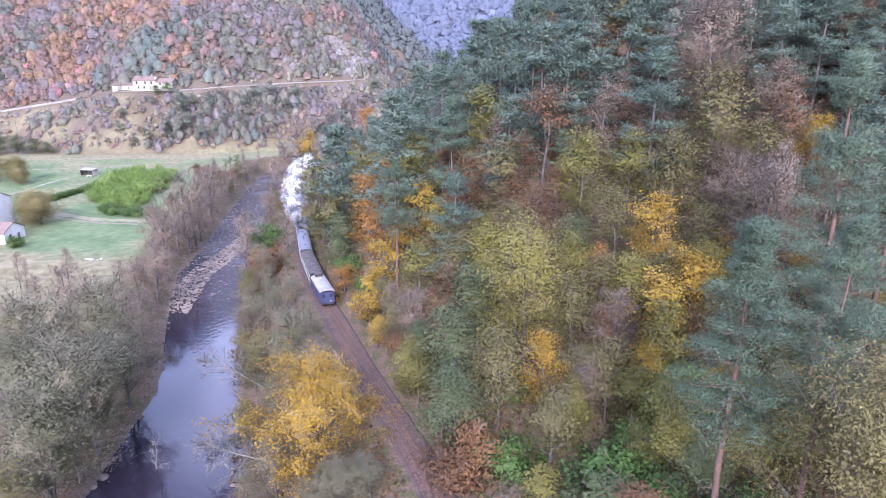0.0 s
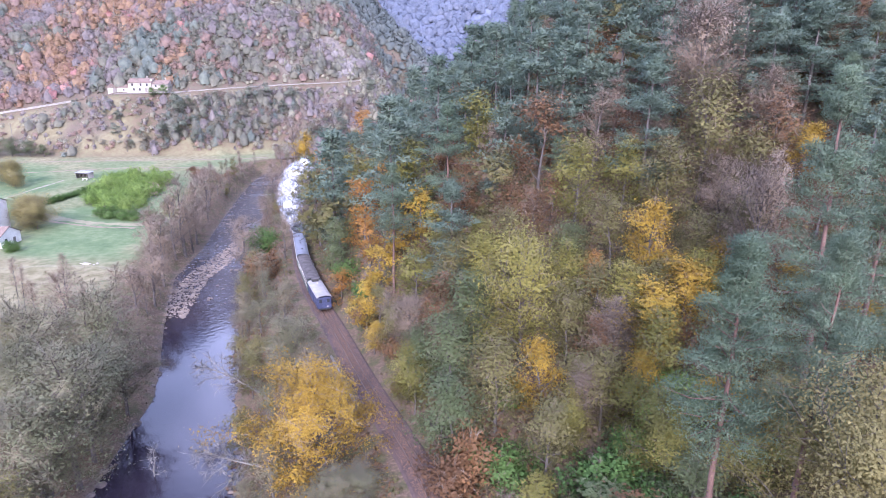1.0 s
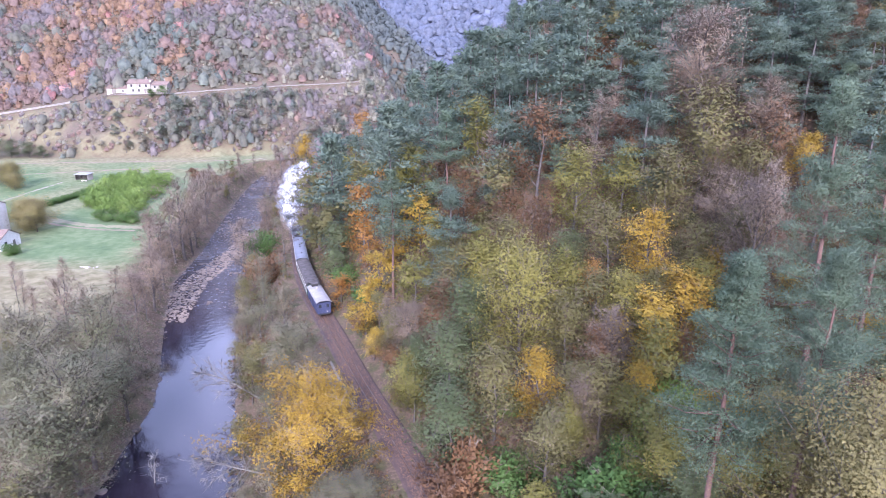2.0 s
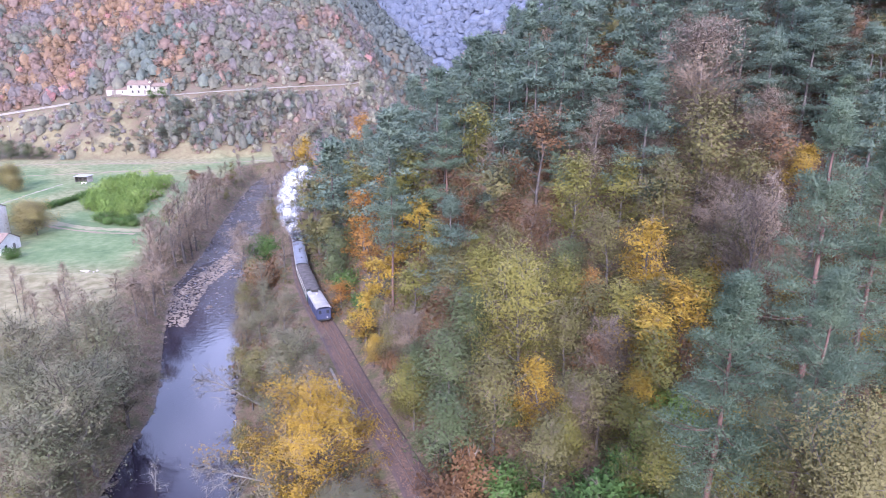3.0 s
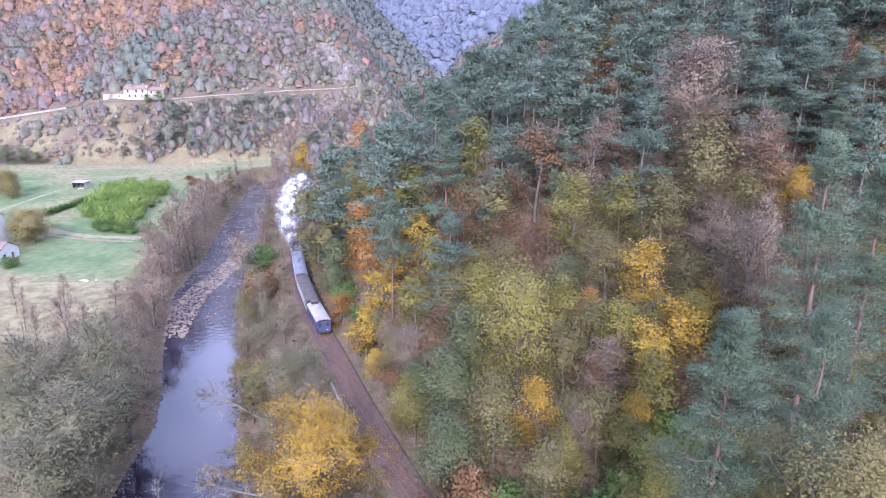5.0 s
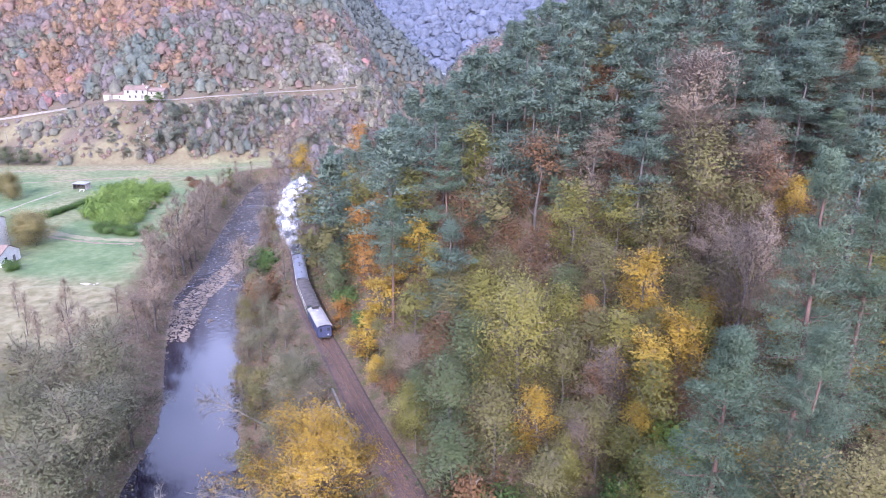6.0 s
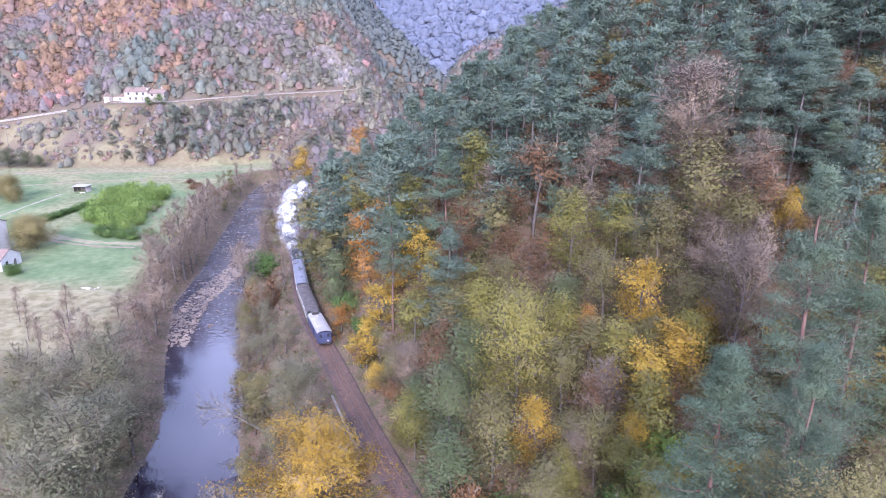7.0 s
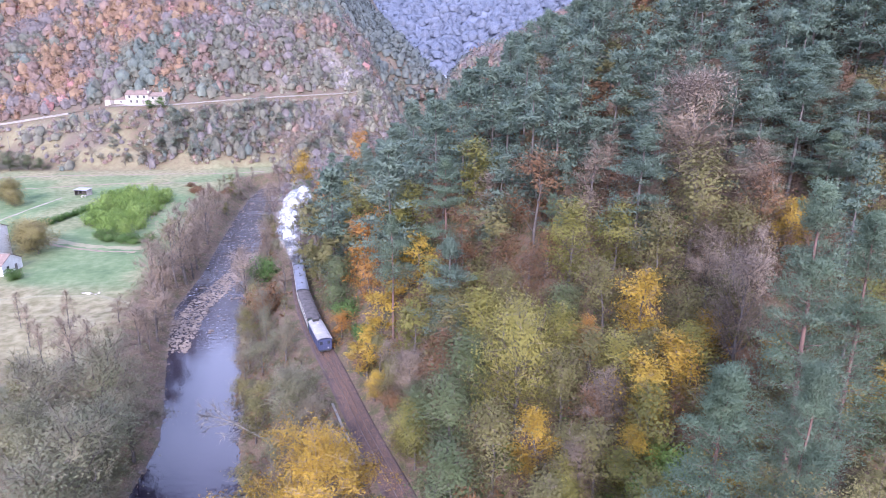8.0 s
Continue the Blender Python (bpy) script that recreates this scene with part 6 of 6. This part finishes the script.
annexe, w, d = gable_house("farm_annexe", "low pale annexe with a tiled roof", -140, -124, 165.8, 174.3, 3.0, 3.2, 5.4, RENDER_WHITE, ROOF_TILE)
for x in (-4, 1.5, 6):
    opening(annexe, x, 1.2, 1.0, 1.2, d)
part("side_window", boxed(w - 0.04, w + 0.05, -2.4, -1.4, 1.1, 2.3), PANE, annexe)
part("side_door", boxed(w - 0.04, w + 0.05, 1.0, 2.0, 0, 2.1), DARK_WOOD, annexe)


def shed():
    root = tagged(new("field_shed"), "small open-fronted wooden shed with a grey roof", "shed")
    root.matrix_basis = pose(-160.6, 271.5, float(height(-160.6, 271.5)), 0, 0, -8)
    for x in (-2.9, -1.0, 1.0, 2.9):
        for y in (-1.7, 1.7):
            part("post", boxed(x - 0.09, x + 0.09, y - 0.09, y + 0.09, -0.3, 2.5 + 0.18 * y), DARK_WOOD, root)
    part("back_wall", boxed(-2.9, 2.9, 1.8, 1.87, -0.1, 2.7), DARK_WOOD, root)
    part("side_wall", boxed(-3.05, -2.995, -1.7, 1.8, -0.1, 2.4), DARK_WOOD, root)
    part("side_wall", boxed(2.995, 3.05, -1.7, 1.8, -0.1, 2.4), RENDER_OLD, root)
    bm = boxed(-3.4, 3.4, -2.2, 2.2, -0.05, 0.05, 0.01)
    bmesh.ops.transform(bm, matrix=pose(0, 0, 2.62, 6, 0, 0), verts=bm.verts)
    part("roof", bm, ROOF_GREY, root)
    root2 = tagged(new("garden_table"), "pale garden table before the shed", "table")
    root2.matrix_basis = pose(-157.8, 266.5, float(height(-157.8, 266.5)))
    part("tabletop", boxed(-1.1, 1.1, -0.5, 0.5, 0.72, 0.8, 0.02), TRIM, root2)
    for x in (-0.9, 0.9):
        for y in (-0.38, 0.38):
            part("leg", boxed(x - 0.05, x + 0.05, y - 0.05, y + 0.05, -0.1, 0.717), TRIM, root2)


shed()


def utility_pole(x, y, H):
    root = tagged(new("utility_pole"), "grey wooden utility pole beside the road", "utility pole", "utility poles")
    root.matrix_basis = pose(x, y, float(height(x, y)) - 0.3)
    part("pole", tube(bmesh.new(), (0, 0, 0), (0.12, 0, H), 0.17, 0.11, 8), DARK_WOOD, root)
    part("crossarm", boxed(-0.8, 0.9, -0.06, 0.06, H - 0.7, H - 0.56, 0.01), DARK_WOOD, root)
    for o in (-0.65, 0.05, 0.75):
        part("insulator", tube(bmesh.new(), (o, 0, H - 0.56), (o, 0, H - 0.36), 0.06, 0.045, 8), TRIM, root)


utility_pole(-247, 352, 11)
utility_pole(-46.5, 431, 9)

# ---- roadside parapet and retaining wall ----
px = np.arange(-166, -44, 2.0)
py, pz = np.interp(px, ROAD_X, ROAD_Y) - 3.0, np.interp(px, ROAD_X, ROAD_Z)
v = np.stack([np.column_stack([px, py - o, pz + h]) for o, h in ((0.45, -1.2), (0.4, 0.55), (0.0, 0.55), (0.0, -1.2))], 1).reshape(-1, 3)
q = [(i * 4 + j, (i + 1) * 4 + j, (i + 1) * 4 + j + 1, i * 4 + j + 1) for i in range(len(px) - 1) for j in range(3)]
tagged(new("road_parapet", mesh_of("road_parapet", v, [np.array(q)], [STONE])), "low grey stone parapet wall along the road", "wall", kind="structure")

wx = np.arange(-330, -222, 3.0)
wyv, wz = np.interp(wx, ROAD_X, ROAD_Y) - 3.4, np.interp(wx, ROAD_X, ROAD_Z)
v = np.stack([np.column_stack([wx, wyv - o, wz + h]) for o, h in ((1.3, -4.6), (0.5, 0.7), (0.0, 0.7), (0.0, -4.6))], 1).reshape(-1, 3)
q = [(i * 4 + j, (i + 1) * 4 + j, (i + 1) * 4 + j + 1, i * 4 + j + 1) for i in range(len(wx) - 1) for j in range(3)]
tagged(new("retaining_wall", mesh_of("retaining_wall", v, [np.array(q)], [STONE])), "pale masonry retaining wall below the road", "wall", kind="structure")

# ---- meadow planting ----
BAMBOO = Kind(forms(bush, (101, 102, 103), "bamboo_clump", "bright", H=5, R=4, leaves=1200, size=0.34, stems=24, twigs=0), "bright green leafy thicket clump in the meadow", "bush", "green thicket")
for x, y, R in ((-113, 203, 3.6), (-107, 201, 3.4), (-103, 200, 3.0), (-118, 207, 2.8), (-99, 203, 2.6)):
    KINDS["green_bush"].plant(x, y, R * 1.1, R)
HEDGE = Kind(forms(bush, (104, 105), "hedge_bush", "green", H=2.4, R=2.0, leaves=1200, size=0.2, twigs=0), "clipped dark green hedge bush", "bush", "hedge")
WILLOW = Kind(forms(broadleaf, (106, 107), "weeping_willow", "straw", H=8, R=5, base=0.08, limbs=26, leaves=9000, size=0.2, puff=0.8, twigs=300), "rounded willow in pale yellow-green leaf", "tree", "meadow trees")
g = random.Random(21)
for i in range(70):
    u, w = (i % 7 + g.random()) / 7, (i // 7 + g.random()) / 10
    x = (-129 * (1 - u) - 106 * u) * (1 - w) + (-147 * (1 - u) - 119 * u) * w
    y = (218 * (1 - u) + 203 * u) * (1 - w) + (270 * (1 - u) + 272 * u) * w
    BAMBOO.plant(x, y, g.uniform(2.6, 6.6), g.uniform(2.4, 4.4))
for i in range(12):
    u = i / 11
    HEDGE.plant(-146.5 + 4.5 * u + g.uniform(-0.4, 0.4), 220 + 27 * u, g.uniform(2.0, 2.7), g.uniform(1.7, 2.2))
WILLOW.plant(-127, 186.5, 9.2, 6.6)
WILLOW.plant(-133, 191.5, 8.6, 6.2)
for x, y, H, R in ((-180, 252, 9.5, 6), (-190, 256, 9, 5.5), (-175, 247, 6, 3.5)):
    WILLOW.plant(x, y, H, R)
KINDS["green_bush"].plant(-119.5, 163.5, 3.4, 2.6)
for x, y, R in ((-232, 328, 6), (-224, 331, 5), (-240, 326, 6), (-246, 333, 7), (-216, 330, 4)):
    KINDS["grey_green"].plant(x, y, R * 1.7, R)
KINDS["green"] = Kind(forms(broadleaf, (108,), "evergreen_tree", "green", leaves=3600, size=0.24, twigs=0, base=0.15, puff=0.8), "dense dark green tree by the house", "tree", WOODS)
KINDS["green"].plant(-168.5, 376, 7, 4.6)
KINDS["green"].plant(-174, 375, 5.5, 3.6)
for x, y, R in ((-108, 274, 3.5), (-112, 277, 3.0), (-103, 273, 3.5), (-97, 276, 3.0), (-120, 290, 2.5), (-114, 283, 2.6), (-100, 268, 3)):
    KINDS["russet_bush"].plant(x, y, R * 0.9, R)

# ---- dead wood in and over the river ----
def dead_tree(name, label, seed, H, R, limbs, m, twigs=350):
    rg = np.random.default_rng(seed)
    wood, root = Wood(), tagged(new(name), label, "dead tree")
    grow, ways = limbs_of(rg, wood, H, R, 0.15, limbs, 20)
    part("trunk", wood.mesh("trunk", BARK_PALE), None, root)
    i = rg.integers(0, len(grow), twigs)
    tagged(part("branching", twigs_mesh("branching", grow[i], unit(ways[i] + rg.normal(0, 0.5, (twigs, 3))) * rg.uniform(0.4, 1.3, (twigs, 1)), 0.025, BARK_PALE), None, root), kind="stuff")
    root.matrix_basis = m


dead_tree("fallen_tree", "pale dead tree leaning over the river", 201, 9, 3.8, 24, pose(-22.5, 71, 1.2, 12, -62, 10), 1100)
dead_tree("dead_snag", "slim pale dead snag standing in the river", 202, 6, 1.6, 8, pose(-37, 70.5, -0.8, 4, 6, 0), 120)
dead_tree("leaning_tree", "bare grey tree leaning over the river", 203, 13, 3.8, 22, pose(-27.5, 89, 1.5, 5, -50, 15), 1100)

# ---- stones of the rapids ----
def stones(name, label, spots, seed, mat=None, tall=0.55):
    g2 = np.random.default_rng(seed)
    ico = bmesh.new()
    bmesh.ops.create_icosphere(ico, subdivisions=1, radius=1)
    bv = np.array([v.co[:] for v in ico.verts])
    bf = np.array([[v.index for v in f.verts] for f in ico.faces])
    ico.free()
    V, F = [], []
    for i, (x, y, z, r) in enumerate(spots):
        k = bv * (1 + g2.uniform(-0.28, 0.28, (len(bv), 1))) * r * [g2.uniform(0.7, 1.4), g2.uniform(0.7, 1.4), tall]
        V.append(k + [x, y, z])
        F.append(bf + i * len(bv))
    tagged(new(name, mesh_of(name, np.concatenate(V), [np.concatenate(F)], [mat or BOULDER])), label, "stones", kind="stuff")


def in_river(lo, hi, x_lo, x_hi, n, r0, r1, seed):
    g2 = np.random.default_rng(seed)
    y = g2.uniform(lo, hi, n)
    f = g2.uniform(x_lo, x_hi, n)
    x = np.interp(y, RIVER_Y, RIVER_L) * (1 - f) + np.interp(y, RIVER_Y, RIVER_R) * f
    r = r0 + (r1 - r0) * g2.random(n) ** 2.5
    return np.column_stack([x, y, 0.02 + 0 * x, r])


gravel = in_river(124, 200, -0.2, 0.2, 2300, 0.12, 0.5, 61)
gravel[:, 0] += np.interp(gravel[:, 1], [124, 190], [0.08, 0.72]) * (np.interp(gravel[:, 1], RIVER_Y, RIVER_R) - np.interp(gravel[:, 1], RIVER_Y, RIVER_L))
SHOAL = plain("tan_river_gravel", (0.10, 0.075, 0.058), (0.21, 0.165, 0.125), 0.6, 0.85, bump=0.5, distance=0.05)
stones("shoal_stones", "tan gravel bar slanting across the river", gravel, 61, SHOAL, 0.42)
stones("rapid_stones", "dark stones breaking the rapids", in_river(132, 310, 0.0, 1.0, 420, 0.15, 0.75, 62), 62)
stones("shore_stones", "stones along the water's edge", np.concatenate([in_river(60, 300, -0.06, 0.03, 160, 0.2, 0.7, 63), in_river(60, 300, 0.97, 1.06, 160, 0.2, 0.7, 64)]), 63)


# ---- paths and field edges of the meadow ----
def drape(name, label, points, width, mat, lift=0.06, category="path"):
    """A strip laid over the ground along points."""
    pts, out = [Vector((*p, 0)) for p in points], []
    for a, b in zip(pts, pts[1:]):
        n = max(2, int((b - a).length / 2.5))
        out += [a + (b - a) * (i / n) for i in range(n)]
    out.append(pts[-1])
    v = []
    for i, p in enumerate(out):
        d = (out[min(i + 1, len(out) - 1)] - out[max(i - 1, 0)]).normalized()
        wob = 1 + 0.35 * math.sin(i * 1.7) * math.sin(i * 0.6)
        for o in (-0.5, 0, 0.5):
            q = p + Vector((d.y, -d.x, 0)) * o * width * wob
            v.append((q.x, q.y, float(height(q.x, q.y)) + lift + (0.05 if o == 0 else -0.1)))
    q = [(i * 3 + j, i * 3 + j + 1, i * 3 + j + 4, i * 3 + j + 3) for i in range(len(out) - 1) for j in range(2)]
    tagged(new(name, mesh_of(name, v, [np.array(q)], [mat], smooth=True)), label, category, kind="structure")


SAND = plain("sandy_earth", (0.16, 0.135, 0.10), (0.25, 0.22, 0.165), 0.5, 0.95, bump=0.4)
EARTH = plain("bare_earth", (0.12, 0.09, 0.06), (0.22, 0.165, 0.115), 0.6, 0.95, bump=0.6, distance=0.08)
DRY = plain("dry_grass_strip", (0.14, 0.13, 0.07), (0.20, 0.182, 0.105), 0.4, 0.95, bump=0.5, distance=0.06)
drape("garden_path", "pale straight path across the meadow", [(-168, 222), (-167.5, 244), (-167, 266)], 1.5, SAND)
drape("field_track", "earth track along the foot of the slope", [(-260, 300), (-215, 312), (-170, 318), (-110, 326), (-95, 330)], 3.0, EARTH)
drape("field_bank", "brown earth bank across the meadow", [(-142, 205), (-127, 196), (-112, 191), (-98, 190)], 2.0, EARTH)
drape("dry_strip", "strip of dry grass above the earth bank", [(-143, 209), (-127, 200), (-112, 195), (-97, 194)], 4.5, DRY)
drape("field_edge", "dry grass edge of the upper meadow", [(-215, 268), (-190, 285), (-160, 296), (-120, 300)], 2.5, EARTH)
drape("sand_track", "pale sandy track in the stubble field", [(-118, 146), (-104, 150), (-88, 151), (-78, 146)], 1.6, DRY)
drape("sand_bank", "pale sand bank beside the river", [(-101, 329), (-97, 330), (-95, 328)], 2.5, SAND)


def junk():
    root = tagged(new("rubble_pile"), "small pile of white rubble in the meadow", "rubble", kind="stuff")
    g3 = random.Random(4)
    for i in range(14):
        r = g3.uniform(0.25, 0.6)
        bm = bmesh.new()
        bmesh.ops.create_icosphere(bm, subdivisions=1, radius=r)
        for w in bm.verts:
            w.co *= g3.uniform(0.75, 1.2)
            w.co.z *= 0.6
        x, y = -92 + g3.uniform(-2.2, 2.2), 153 + g3.uniform(-1, 1)
        bmesh.ops.translate(bm, vec=(x, y, float(height(x, y)) + r * 0.2), verts=bm.verts)
        part("stone", bm, RENDER_OLD, root)


junk()


# ---- crags on the opposite hillside ----
cg = np.random.default_rng(91)
crag = []
for cx, cv, n, spread in ((-66, 12, 24, 7), (-80, 20, 30, 10), (-60, 18, 26, 5), (-98, 34, 18, 9), (-55, 34, 26, 8), (-120, 40, 12, 7), (-70, 44, 16, 9), (-44, 30, 18, 6), (-78, 66, 10, 6)):
    for k in range(n):
        x = cx + cg.normal(0, spread)
        y = float(np.interp(x, ROAD_X, ROAD_Y)) + max(9, cv + 3 + cg.normal(0, spread * 0.7))
        if x < -50:
            crag.append((x, y, float(height(x, y)) - 0.2, cg.uniform(0.9, 2.6)))
stones("crags", "pale fractured crags above the road", crag, 92, CLIFF, 1.35)
